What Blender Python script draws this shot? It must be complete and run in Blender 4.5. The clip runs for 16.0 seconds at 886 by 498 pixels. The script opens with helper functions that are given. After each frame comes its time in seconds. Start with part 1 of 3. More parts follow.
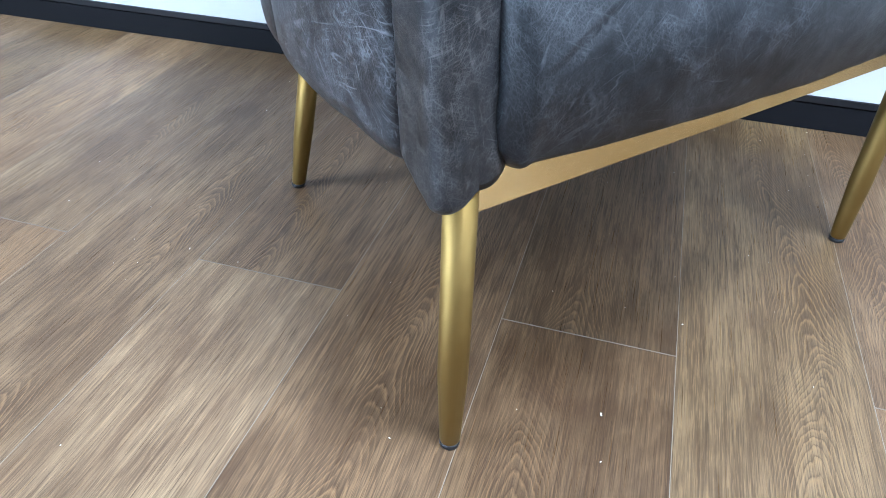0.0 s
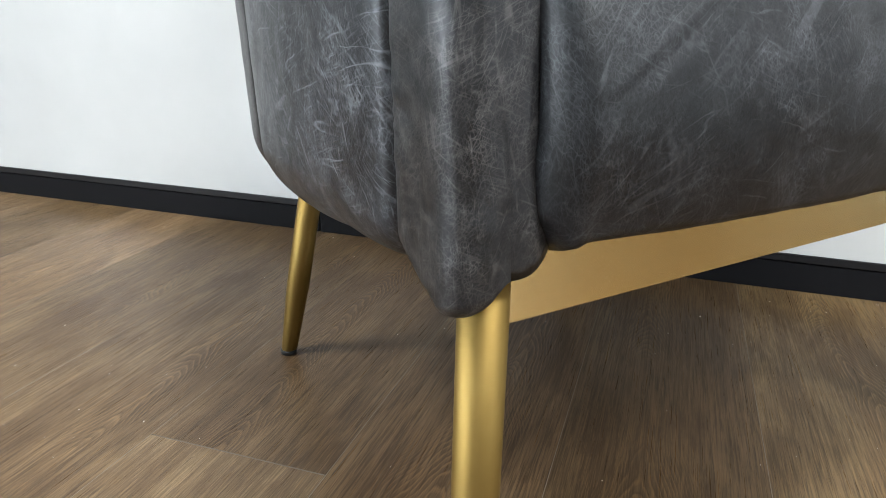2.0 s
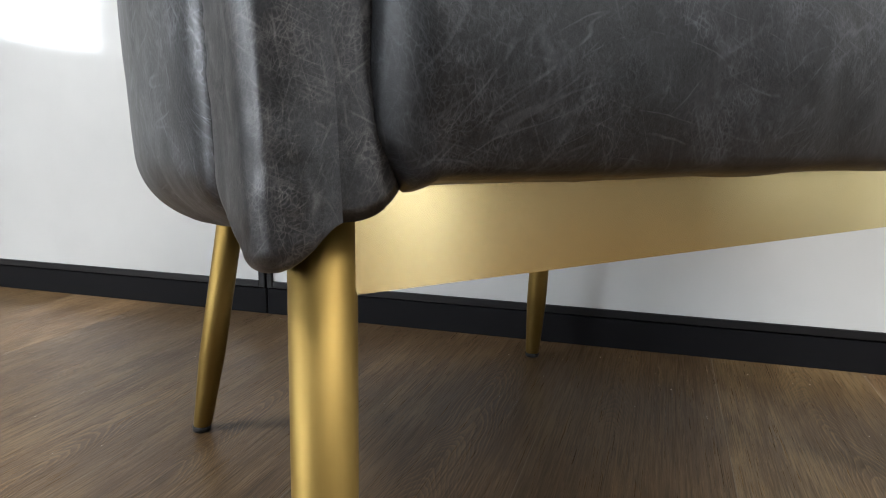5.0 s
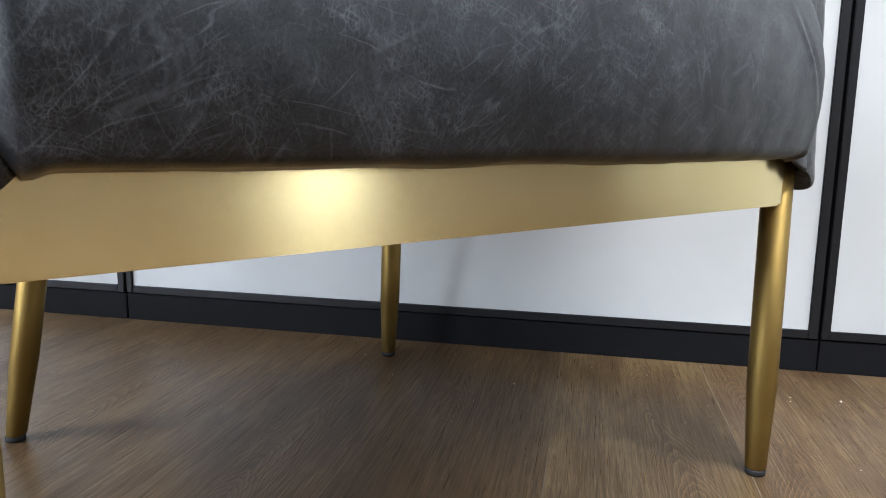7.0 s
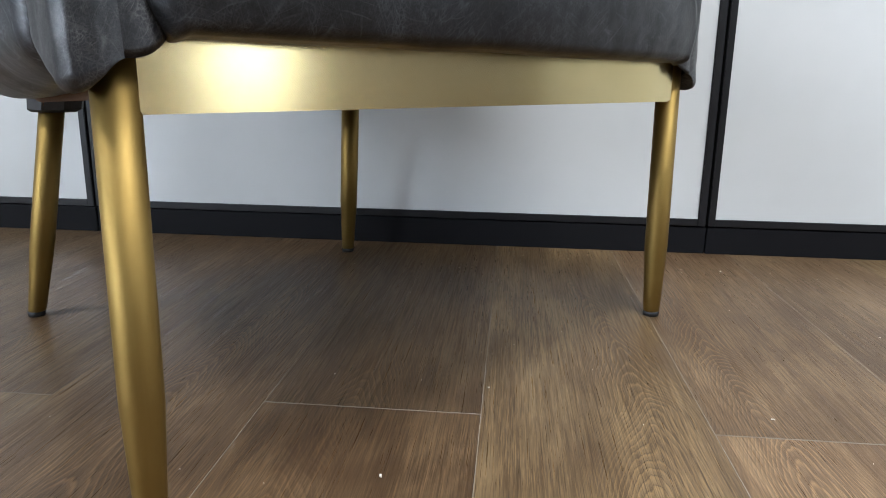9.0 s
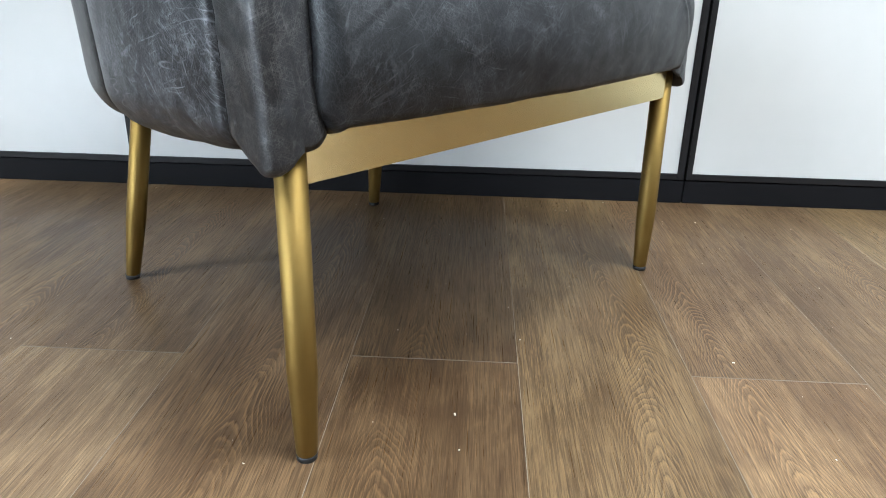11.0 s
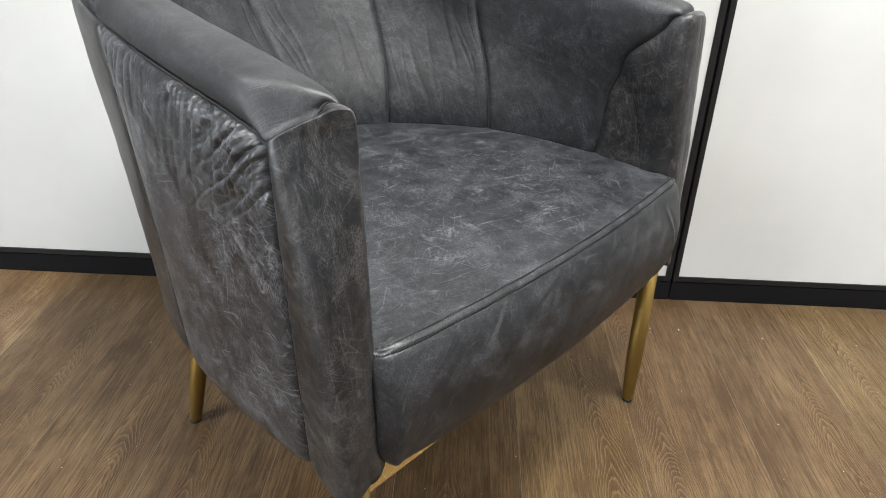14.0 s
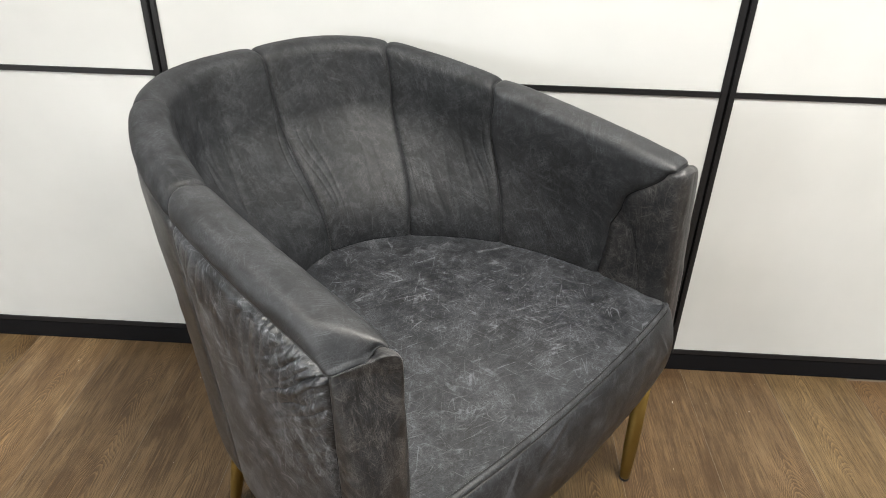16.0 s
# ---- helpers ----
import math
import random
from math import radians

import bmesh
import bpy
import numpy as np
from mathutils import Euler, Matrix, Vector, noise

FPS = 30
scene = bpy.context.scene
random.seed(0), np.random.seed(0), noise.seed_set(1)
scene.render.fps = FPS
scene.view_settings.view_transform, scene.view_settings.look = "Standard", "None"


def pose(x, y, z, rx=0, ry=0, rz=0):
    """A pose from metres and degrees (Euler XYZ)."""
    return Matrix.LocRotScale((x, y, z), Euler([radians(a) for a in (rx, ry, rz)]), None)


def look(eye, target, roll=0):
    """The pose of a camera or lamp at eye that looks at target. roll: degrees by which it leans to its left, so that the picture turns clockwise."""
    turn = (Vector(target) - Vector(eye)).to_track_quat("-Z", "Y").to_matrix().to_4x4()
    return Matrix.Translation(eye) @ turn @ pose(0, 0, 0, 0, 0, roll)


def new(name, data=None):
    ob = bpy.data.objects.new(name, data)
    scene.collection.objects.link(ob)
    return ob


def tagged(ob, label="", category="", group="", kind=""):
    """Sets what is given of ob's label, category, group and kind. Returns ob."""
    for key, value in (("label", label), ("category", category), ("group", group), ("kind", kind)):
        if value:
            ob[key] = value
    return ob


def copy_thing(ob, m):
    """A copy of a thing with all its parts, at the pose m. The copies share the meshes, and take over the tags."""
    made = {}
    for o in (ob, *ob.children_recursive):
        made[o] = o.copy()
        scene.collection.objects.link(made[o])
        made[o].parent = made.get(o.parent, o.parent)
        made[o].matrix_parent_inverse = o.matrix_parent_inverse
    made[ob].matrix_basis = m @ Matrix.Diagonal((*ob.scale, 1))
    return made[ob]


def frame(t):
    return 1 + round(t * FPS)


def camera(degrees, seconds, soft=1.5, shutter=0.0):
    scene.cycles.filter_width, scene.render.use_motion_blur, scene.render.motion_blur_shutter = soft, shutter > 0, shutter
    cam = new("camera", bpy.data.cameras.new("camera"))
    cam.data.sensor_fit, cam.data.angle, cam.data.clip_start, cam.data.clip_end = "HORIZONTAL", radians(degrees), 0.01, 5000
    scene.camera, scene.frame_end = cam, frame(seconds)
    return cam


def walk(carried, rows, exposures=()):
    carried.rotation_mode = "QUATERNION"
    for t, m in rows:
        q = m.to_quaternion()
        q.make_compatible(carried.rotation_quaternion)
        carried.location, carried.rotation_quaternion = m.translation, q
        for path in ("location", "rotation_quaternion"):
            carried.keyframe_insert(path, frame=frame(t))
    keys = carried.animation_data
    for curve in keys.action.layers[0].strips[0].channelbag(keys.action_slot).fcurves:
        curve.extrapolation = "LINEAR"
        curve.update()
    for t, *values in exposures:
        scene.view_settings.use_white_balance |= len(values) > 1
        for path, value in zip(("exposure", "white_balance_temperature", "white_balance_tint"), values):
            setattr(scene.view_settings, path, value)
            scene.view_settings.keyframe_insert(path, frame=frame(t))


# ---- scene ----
cam = camera(64.9, 16.0, 0.95)
PATH = [
    (0, (0.108, -0.402, 0.539), (-0.346, 1.133, -0.66), 1.3),
    (0.5, (0.131, -0.383, 0.511), (-0.375, 1.212, -0.585), 1.2),
    (1, (0.09, -0.34, 0.466), (-0.456, 1.309, -0.525), 1.1),
    (1.5, (0.074, -0.299, 0.431), (-0.495, 1.407, -0.443), 0.8),
    (2, (0.081, -0.302, 0.408), (-0.517, 1.489, -0.252), 0.9),
    (2.5, (0.091, -0.308, 0.375), (-0.514, 1.529, -0.138), 0.8),
    (3, (0.097, -0.298, 0.352), (-0.513, 1.56, -0.066), 0.8),
    (5.5, (0.146, -0.211, 0.321), (-0.45, 1.67, -0.007), 0.3),
    (6, (0.185, -0.2, 0.322), (-0.372, 1.694, 0.0), 0.6),
    (6.5, (0.218, -0.2, 0.326), (-0.272, 1.712, 0.003), 0.7),
    (7, (0.232, -0.203, 0.317), (-0.185, 1.727, -0.004), 0.8),
    (7.5, (0.245, -0.222, 0.298), (-0.113, 1.717, -0.037), 0.8),
    (8, (0.232, -0.269, 0.291), (-0.062, 1.673, -0.082), 0.8),
    (8.5, (0.224, -0.323, 0.282), (-0.013, 1.619, -0.131), 0.7),
    (9, (0.221, -0.369, 0.282), (0.025, 1.563, -0.193), 0.8),
    (11.5, (0.133, -0.523, 0.49), (0.047, 1.306, -0.314), 1.2),
    (12, (0.128, -0.517, 0.568), (0.047, 1.291, -0.285), 1.2),
    (12.5, (0.125, -0.507, 0.638), (0.051, 1.279, -0.26), 1.2),
    (13, (0.11, -0.495, 0.706), (0.04, 1.269, -0.234), 1.2),
    (13.5, (0.101, -0.497, 0.768), (0.031, 1.259, -0.186), 1.2),
    (14, (0.104, -0.496, 0.825), (0.03, 1.255, -0.14), 1.3),
    (14.5, (0.105, -0.492, 0.864), (0.036, 1.249, -0.118), 1.4),
    (15, (0.093, -0.493, 0.939), (0.025, 1.239, -0.06), 1.5),
    (15.5, (0.079, -0.489, 1.01), (0.009, 1.238, 0.003), 1.4),
    (16, (0.069, -0.487, 1.077), (-0.002, 1.23, 0.054), 1.5),
]
EXPOSURES = [
    (0.0, 1.28, 4850, 6), (1.0, 1.08, 5250, 7), (1.5, 0.88, 5550, 8), (2.0, 0.8, 6150, 7), (2.5, 0.6, 6300, 9), (3.0, 0.46, 6450, 10), (5.5, 0.52, 6250, 10), (6.5, 0.88, 5850, 9), (7.0, 0.82, 5850, 10), (8.0, 0.58, 6050, 9),
    (9.0, 0.5, 5850, 9), (11.5, 0.92, 5800, 5), (12.5, 1.0, 5900, 6), (13.5, 0.82, 6250, 7), (14.0, 0.60, 6500, 9), (15.0, 0.58, 6750, 9), (16.0, 0.40, 6850, 9),
]
walk(cam, [(t, look(eye, target, roll)) for t, eye, target, roll in PATH], EXPOSURES)

# ---- world and light ----
world = bpy.data.worlds.new("world")
scene.world = world
world.use_nodes = True
wn = world.node_tree
sky = wn.nodes.new("ShaderNodeTexSky")
sky.sky_type = "NISHITA"
sky.sun_disc = False
sky.sun_elevation, sky.sun_rotation = radians(35), radians(250)
wn.links.new(sky.outputs[0], wn.nodes["Background"].inputs[0])
wn.nodes["Background"].inputs[1].default_value = 0.1


def area_lamp(name, eye, target, sx, sy, watts, colour):
    data = bpy.data.lights.new(name, "AREA")
    data.shape, data.size, data.size_y, data.energy, data.color = "RECTANGLE", sx, sy, watts, colour
    ob = new(name, data)
    ob.matrix_world = look(eye, target)
    return ob


# light of unseen ceiling panels, added and placed to suit the brightness
ADDED_PANELS = ((0.50, -0.18, 0.6, 64), (1.9, -0.30, 0.6, 34), (1.7, -1.9, 1.2, 17), (-1.4, -0.6, 0.6, 38))
for px, py, wide, watts in ADDED_PANELS:
    area_lamp("added_panel_light", (px, py, 2.55), (px, py, 0), wide - 0.02, wide - 0.02, watts, (1.0, 0.98, 0.95))


# ---- materials ----
def material(name):
    m = bpy.data.materials.new(name)
    m.use_nodes = True
    return m, m.node_tree, m.node_tree.nodes["Principled BSDF"]


def add(nt, kind, **inputs):
    n = nt.nodes.new(kind)
    for k, v in inputs.items():
        n.inputs[k.replace("_", " ")].default_value = v
    return n


def ramp(nt, fac, stops):
    n = nt.nodes.new("ShaderNodeValToRGB")
    e = n.color_ramp.elements
    while len(e) < len(stops):
        e.new(0.5)
    for el, (p, c) in zip(e, stops):
        el.position = p
        el.color = (*c, 1) if not isinstance(c, (int, float)) else (c, c, c, 1)
    nt.links.new(fac, n.inputs[0])
    return n.outputs[0]


def mix(nt, fac, a, b, kind="MIX"):
    n = nt.nodes.new("ShaderNodeMixRGB")
    n.blend_type = kind
    for sock, val in zip(n.inputs, (fac, a, b)):
        if isinstance(val, (int, float)):
            sock.default_value = val if sock.type == "VALUE" else (val, val, val, 1)
        elif isinstance(val, tuple):
            sock.default_value = (*val, 1)
        else:
            nt.links.new(val, sock)
    return n.outputs[0]


def scaled(nt, vec, s, loc=(0, 0, 0)):
    n = nt.nodes.new("ShaderNodeMapping")
    n.inputs["Scale"].default_value = s
    n.inputs["Location"].default_value = loc
    nt.links.new(vec, n.inputs[0])
    return n.outputs[0]


def noise_tex(nt, vec, scale, detail=4.0, rough=0.5, distort=0.0):
    n = add(nt, "ShaderNodeTexNoise", Scale=scale, Detail=detail, Roughness=rough, Distortion=distort)
    nt.links.new(vec, n.inputs["Vector"])
    return n


def bump(nt, height, strength, distance, normal=None):
    n = add(nt, "ShaderNodeBump", Strength=strength, Distance=distance)
    nt.links.new(height, n.inputs["Height"])
    if normal:
        nt.links.new(normal, n.inputs["Normal"])
    return n.outputs[0]


def leather(name, seed, scuff=1.0, mottle=0.5, run_deg=35, rough=0.34, hair=1.0, gloss=0.44, crack=0.12, scratch=0.25, worn=(0.140, 0.149, 0.164)):
    """Dark waxed leather: dark pull-up ground, paler worn clouds, swarms of fine pale cracks, pores."""
    m, nt, p = material(name)
    uv = nt.nodes.new("ShaderNodeTexCoord").outputs["UV"]
    rnd = nt.nodes.new("ShaderNodeObjectInfo").outputs["Random"]
    sh = nt.nodes.new("ShaderNodeVectorMath")
    sh.operation = "MULTIPLY_ADD"
    nt.links.new(rnd, sh.inputs[0])
    sh.inputs[1].default_value = (23.0 + seed, 31.0, 0.0)
    nt.links.new(uv, sh.inputs[2])
    vec = sh.outputs[0]

    def warped(src, scale, amount):
        n = nt.nodes.new("ShaderNodeVectorMath")
        n.operation = "MULTIPLY_ADD"
        nt.links.new(noise_tex(nt, vec, scale, 3, 0.6).outputs[1], n.inputs[0])
        n.inputs[1].default_value = (amount, amount, 0)
        nt.links.new(src, n.inputs[2])
        return n.outputs[0]

    def turned(src, degrees):
        n = nt.nodes.new("ShaderNodeMapping")
        n.inputs["Rotation"].default_value = (0, 0, radians(degrees))
        nt.links.new(src, n.inputs[0])
        return n.outputs[0]

    def times(a, b):
        return mix(nt, 1.0, a, b, "MULTIPLY")

    def screen(a, b):
        return b if a is None else mix(nt, 1.0, a, b, "SCREEN")

    w1 = warped(vec, 16, 0.009)
    w2 = warped(w1, 70, 0.010)
    big = noise_tex(nt, vec, 6.0, 4, 0.62, 0.6).outputs[0]
    cloud = noise_tex(nt, vec, 24, 6, 0.66, 1.2).outputs[0]
    blot = noise_tex(nt, scaled(nt, turned(vec, run_deg), (1, 2.0, 1), (7, 3, 0)), 30, 6, 0.70, 1.6).outputs[0]
    mid = noise_tex(nt, vec, 90, 6, 0.75, 0.8).outputs[0]
    fine_n = noise_tex(nt, vec, 620, 4, 0.75).outputs[0]
    swarm = ramp(nt, cloud, [(0.40, 0.25), (0.58, 1.0)])
    marks = None
    # hair-fine streaks in a few directions, each in patches of its own
    for deg, across, along, cut, zs, gain in ((run_deg, 620, 26, 0.54, 15, 0.70), (run_deg - 62, 700, 34, 0.55, 19, 0.55), (run_deg + 38, 760, 40, 0.55, 23, 0.50),
                                              (run_deg + 80, 640, 24, 0.56, 13, 0.50)):
        zone = ramp(nt, noise_tex(nt, scaled(nt, vec, (1, 1, 1), (deg, along, 3)), zs, 5, 0.72, 0.8).outputs[0], [(0.45, 0.0), (0.63, gain * hair)])
        f = noise_tex(nt, scaled(nt, turned(w1, deg), (along, across, 1), (deg, 0, 0)), 1.0, 2, 0.6).outputs[0]
        marks = screen(marks, times(ramp(nt, f, [(cut, 0.0), (cut + 0.12, 1.0)]), zone))
    # a net of small cracks, closer and wider meshes
    for cell, thin, stretch, lo, gain in ((420, 0.09, (0.8, 1.2, 1), 0.46, 0.40), (230, 0.055, (0.6, 1.4, 1), 0.46, 0.45), (90, 0.022, (0.45, 1.5, 1), 0.47, crack), (48, 0.014, (0.4, 1.5, 1), 0.48, crack)):
        web = add(nt, "ShaderNodeTexVoronoi", Scale=float(cell))
        web.feature = "DISTANCE_TO_EDGE"
        nt.links.new(scaled(nt, turned(w2, run_deg + cell), stretch, (cell, 1, 0)), web.inputs["Vector"])
        zone = ramp(nt, noise_tex(nt, scaled(nt, vec, (1, 1, 1), (cell, 2, 5)), 17, 6, 0.76, 0.8).outputs[0], [(lo, 0.0), (lo + 0.14, gain)])
        marks = screen(marks, times(ramp(nt, web.outputs["Distance"], [(0.0, 1.0), (thin, 0.3), (2.2 * thin, 0.0)]), zone))
    marks = times(marks, swarm)
    # long thin scratches that wander over the hide, crossing each other
    for deg, wide, high, gain in ((run_deg + 8, 7, 52, 1.0), (run_deg - 50, 9, 60, 0.9), (run_deg + 66, 8, 46, 0.8), (run_deg - 15, 14, 90, 0.7)):
        lane = noise_tex(nt, scaled(nt, turned(w1, deg), (wide, high, 1), (deg, 5, 0)), 1.0, 1, 0.4).outputs[0]
        zone = ramp(nt, noise_tex(nt, scaled(nt, vec, (1, 1, 1), (deg, high, 8)), 20, 5, 0.75, 0.6).outputs[0], [(0.49, 0.0), (0.62, gain * scratch)])
        marks = screen(marks, times(ramp(nt, lane, [(0.486, 0.0), (0.496, 1.0), (0.504, 1.0), (0.514, 0.0)]), zone))
    base = mix(nt, ramp(nt, big, [(0.36, 0.0), (0.64, 1.0)]), (0.0009, 0.0012, 0.0018), (0.0026, 0.0033, 0.0046))
    base = mix(nt, ramp(nt, cloud, [(0.44, 0.0), (0.66, 0.75)]), base, (0.0085, 0.0096, 0.0117))
    base = mix(nt, ramp(nt, blot, [(0.44, 0.0), (0.72, mottle)]), base, (0.0315, 0.0345, 0.0395))
    base = mix(nt, ramp(nt, mid, [(0.48, 0.0), (0.72, 0.30)]), base, (0.026, 0.0285, 0.0325))
    base = mix(nt, ramp(nt, fine_n, [(0.44, 0.0), (0.72, 0.22)]), base, (0.034, 0.037, 0.042))
    dots = add(nt, "ShaderNodeTexVoronoi", Scale=170.0)
    nt.links.new(w1, dots.inputs["Vector"])
    pit = times(ramp(nt, dots.outputs["Distance"], [(0.08, 1.0), (0.26, 0.0)]), ramp(nt, mid, [(0.44, 0.0), (0.58, 0.75)]))
    base = mix(nt, pit, base, (0.003, 0.0033, 0.004))
    base = mix(nt, times(marks, (scuff,) * 3), base, worn)
    nt.links.new(base, p.inputs["Base Color"])
    nt.links.new(ramp(nt, blot, [(0.30, rough), (0.70, rough + 0.07)]), p.inputs["Roughness"])
    p.inputs["Specular IOR Level"].default_value = gloss
    n1 = bump(nt, cloud, 0.05, 0.005)
    n2 = bump(nt, mid, 0.08, 0.002, n1)
    grain = add(nt, "ShaderNodeTexVoronoi", Scale=760.0)
    nt.links.new(warped(w1, 200, 0.004), grain.inputs["Vector"])
    n2 = bump(nt, grain.outputs["Distance"], -0.45, 0.0009, n2)
    n3 = bump(nt, fine_n, 0.16, 0.0008, n2)
    n4 = bump(nt, marks, -0.30, 0.0006, n3)
    nt.links.new(bump(nt, pit, -0.35, 0.0008, n4), p.inputs["Normal"])
    return m


def brass(name, axis, rough=0.22, tint=(1.0, 1.0, 1.0)):
    """Brushed brass; axis 0 brushes along x, 2 along z."""
    m, nt, p = material(name)
    tc = nt.nodes.new("ShaderNodeTexCoord").outputs["Object"]
    s = [500, 500, 500]
    s[axis] = 9
    streak = noise_tex(nt, scaled(nt, tc, tuple(s)), 1.0, 3, 0.6).outputs[0]
    blot = noise_tex(nt, tc, 16, 4, 0.6).outputs[0]
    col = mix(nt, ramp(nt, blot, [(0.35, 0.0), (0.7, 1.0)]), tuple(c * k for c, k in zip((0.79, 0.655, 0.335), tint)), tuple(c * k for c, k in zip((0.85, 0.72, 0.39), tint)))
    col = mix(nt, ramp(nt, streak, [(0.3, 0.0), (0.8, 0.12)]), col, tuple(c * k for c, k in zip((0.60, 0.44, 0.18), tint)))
    nt.links.new(col, p.inputs["Base Color"])
    p.inputs["Metallic"].default_value = 1.0
    nt.links.new(ramp(nt, streak, [(0.2, rough), (0.8, rough + 0.03)]), p.inputs["Roughness"])
    p.inputs["Anisotropic"].default_value = 0.8
    up = add(nt, "ShaderNodeCombineXYZ", X=0.0, Y=0.0 if axis == 0 else 0.0, Z=1.0)
    if axis == 0:
        nt.links.new(up.outputs[0], p.inputs["Tangent"])
    else:
        p.inputs["Anisotropic"].default_value = 0.0
    nt.links.new(bump(nt, streak, 0.003, 0.0002), p.inputs["Normal"])
    return m


def plain(name, colour, rough, spec=0.5, grain=0.0, gscale=60.0):
    m, nt, p = material(name)
    tc = nt.nodes.new("ShaderNodeTexCoord").outputs["Object"]
    n = noise_tex(nt, tc, gscale, 4, 0.6).outputs[0]
    nt.links.new(mix(nt, n, tuple(c * 0.88 for c in colour), tuple(min(1, c * 1.12) for c in colour)), p.inputs["Base Color"])
    nt.links.new(ramp(nt, n, [(0.2, max(0.02, rough - 0.05)), (0.8, rough + 0.05)]), p.inputs["Roughness"])
    p.inputs["Specular IOR Level"].default_value = spec
    if grain:
        nt.links.new(bump(nt, n, grain, 0.001), p.inputs["Normal"])
    return m


def emitter(name, colour, strength):
    m, nt, p = material(name)
    p.inputs["Base Color"].default_value = (0.8, 0.8, 0.8, 1)
    p.inputs["Emission Color"].default_value = (*colour, 1)
    p.inputs["Emission Strength"].default_value = strength
    return m


def plank_wood(name, deep, figure):
    """Smoked oak plank, x across and y along: straight limed grain, with arched rings round a wandering heart."""
    m, nt, p = material(name)
    tc = nt.nodes.new("ShaderNodeTexCoord").outputs["Object"]
    rnd = nt.nodes.new("ShaderNodeObjectInfo").outputs["Random"]

    def math_(op, a, b=0.0):
        n = nt.nodes.new("ShaderNodeMath")
        n.operation = op
        for sock, val in zip(n.inputs, (a, b)):
            if isinstance(val, (int, float)):
                sock.default_value = val
            else:
                nt.links.new(val, sock)
        return n.outputs[0]

    shift = math_("MULTIPLY", rnd, 37.0)
    off = nt.nodes.new("ShaderNodeCombineXYZ")
    for k in (0, 1, 2):
        nt.links.new(shift, off.inputs[k])
    va = nt.nodes.new("ShaderNodeVectorMath")
    va.operation = "ADD"
    nt.links.new(tc, va.inputs[0])
    nt.links.new(off.outputs[0], va.inputs[1])
    vec = va.outputs[0]
    sep = nt.nodes.new("ShaderNodeSeparateXYZ")
    nt.links.new(tc, sep.inputs[0])
    px, py = sep.outputs[0], sep.outputs[1]
    wander = noise_tex(nt, scaled(nt, vec, (0.01, 1.9, 1)), 1.0, 2, 0.5).outputs[0]
    heart = math_("ADD", math_("MULTIPLY", math_("SUBTRACT", math_("FRACT", shift), 0.5), 0.10), math_("MULTIPLY", math_("SUBTRACT", wander, 0.5), 0.12))
    u = math_("SUBTRACT", px, heart)
    swell = noise_tex(nt, scaled(nt, vec, (9, 4.5, 1), (1, 6, 0)), 1.0, 2, 0.5).outputs[0]
    rough_n = noise_tex(nt, scaled(nt, vec, (46, 7, 1)), 1.0, 3, 0.6).outputs[0]
    jag = noise_tex(nt, scaled(nt, vec, (300, 70, 1)), 1.0, 2, 0.6).outputs[0]
    f = math_("ADD", math_("MULTIPLY", py, 46.0), math_("MULTIPLY", math_("POWER", math_("ABSOLUTE", u), 1.5), 1150.0))
    f = math_("ADD", f, math_("MULTIPLY", swell, 16.0))
    f = math_("ADD", f, math_("MULTIPLY", rough_n, 2.0))
    f = math_("ADD", f, math_("MULTIPLY", jag, 0.35))
    ring = math_("FRACT", f)
    near = ramp(nt, math_("ABSOLUTE", u), [(0.020, 1.0), (0.062, 0.0)])
    fibre = noise_tex(nt, scaled(nt, vec, (600, 9, 1)), 1.0, 4, 0.7).outputs[0]
    lime = noise_tex(nt, scaled(nt, vec, (1000, 34, 1), (5, 2, 0)), 1.0, 3, 0.6).outputs[0]
    pore = noise_tex(nt, scaled(nt, vec, (760, 18, 1), (3, 9, 0)), 1.0, 2, 0.5).outputs[0]
    bands = noise_tex(nt, scaled(nt, vec, (44, 3.0, 1)), 1.0, 4, 0.6, 0.3).outputs[0]
    cloud = noise_tex(nt, scaled(nt, vec, (11, 4.5, 1)), 1.0, 4, 0.6, 0.7).outputs[0]
    streak = noise_tex(nt, scaled(nt, vec, (320, 9.0, 1), (8, 1, 0)), 1.0, 4, 0.65, 0.2).outputs[0]
    zone = noise_tex(nt, scaled(nt, vec, (4, 2.6, 1), (4, 2, 0)), 1.0, 2, 0.5).outputs[0]
    tone = ramp(nt, rnd, [(q, tuple(c * d for c, d in zip(rgb, deep))) for q, rgb in ((0.0, (0.108, 0.0720, 0.0398)), (0.5, (0.118, 0.0825, 0.0475)), (1.0, (0.126, 0.0925, 0.0560)))])

    def times(c):
        return mix(nt, 1.0, tone, c, "MULTIPLY")

    def both(a, b):
        return mix(nt, 1.0, a, b, "MULTIPLY")

    where = both(near, ramp(nt, zone, [(0.50 - 0.12 * figure, 0.0), (0.60 - 0.12 * figure, 0.8)]))
    col = mix(nt, ramp(nt, cloud, [(0.34, 0.0), (0.66, 1.0)]), times((0.56, 0.52, 0.50)), times((1.36, 1.42, 1.42)))
    col = mix(nt, ramp(nt, bands, [(0.45, 0.0), (0.62, 0.70)]), col, times((0.50, 0.47, 0.46)))
    col = mix(nt, ramp(nt, streak, [(0.50, 0.0), (0.64, 0.70)]), col, times((0.44, 0.40, 0.38)))
    col = mix(nt, ramp(nt, streak, [(0.34, 0.45), (0.46, 0.0)]), col, times((1.55, 1.52, 1.42)))
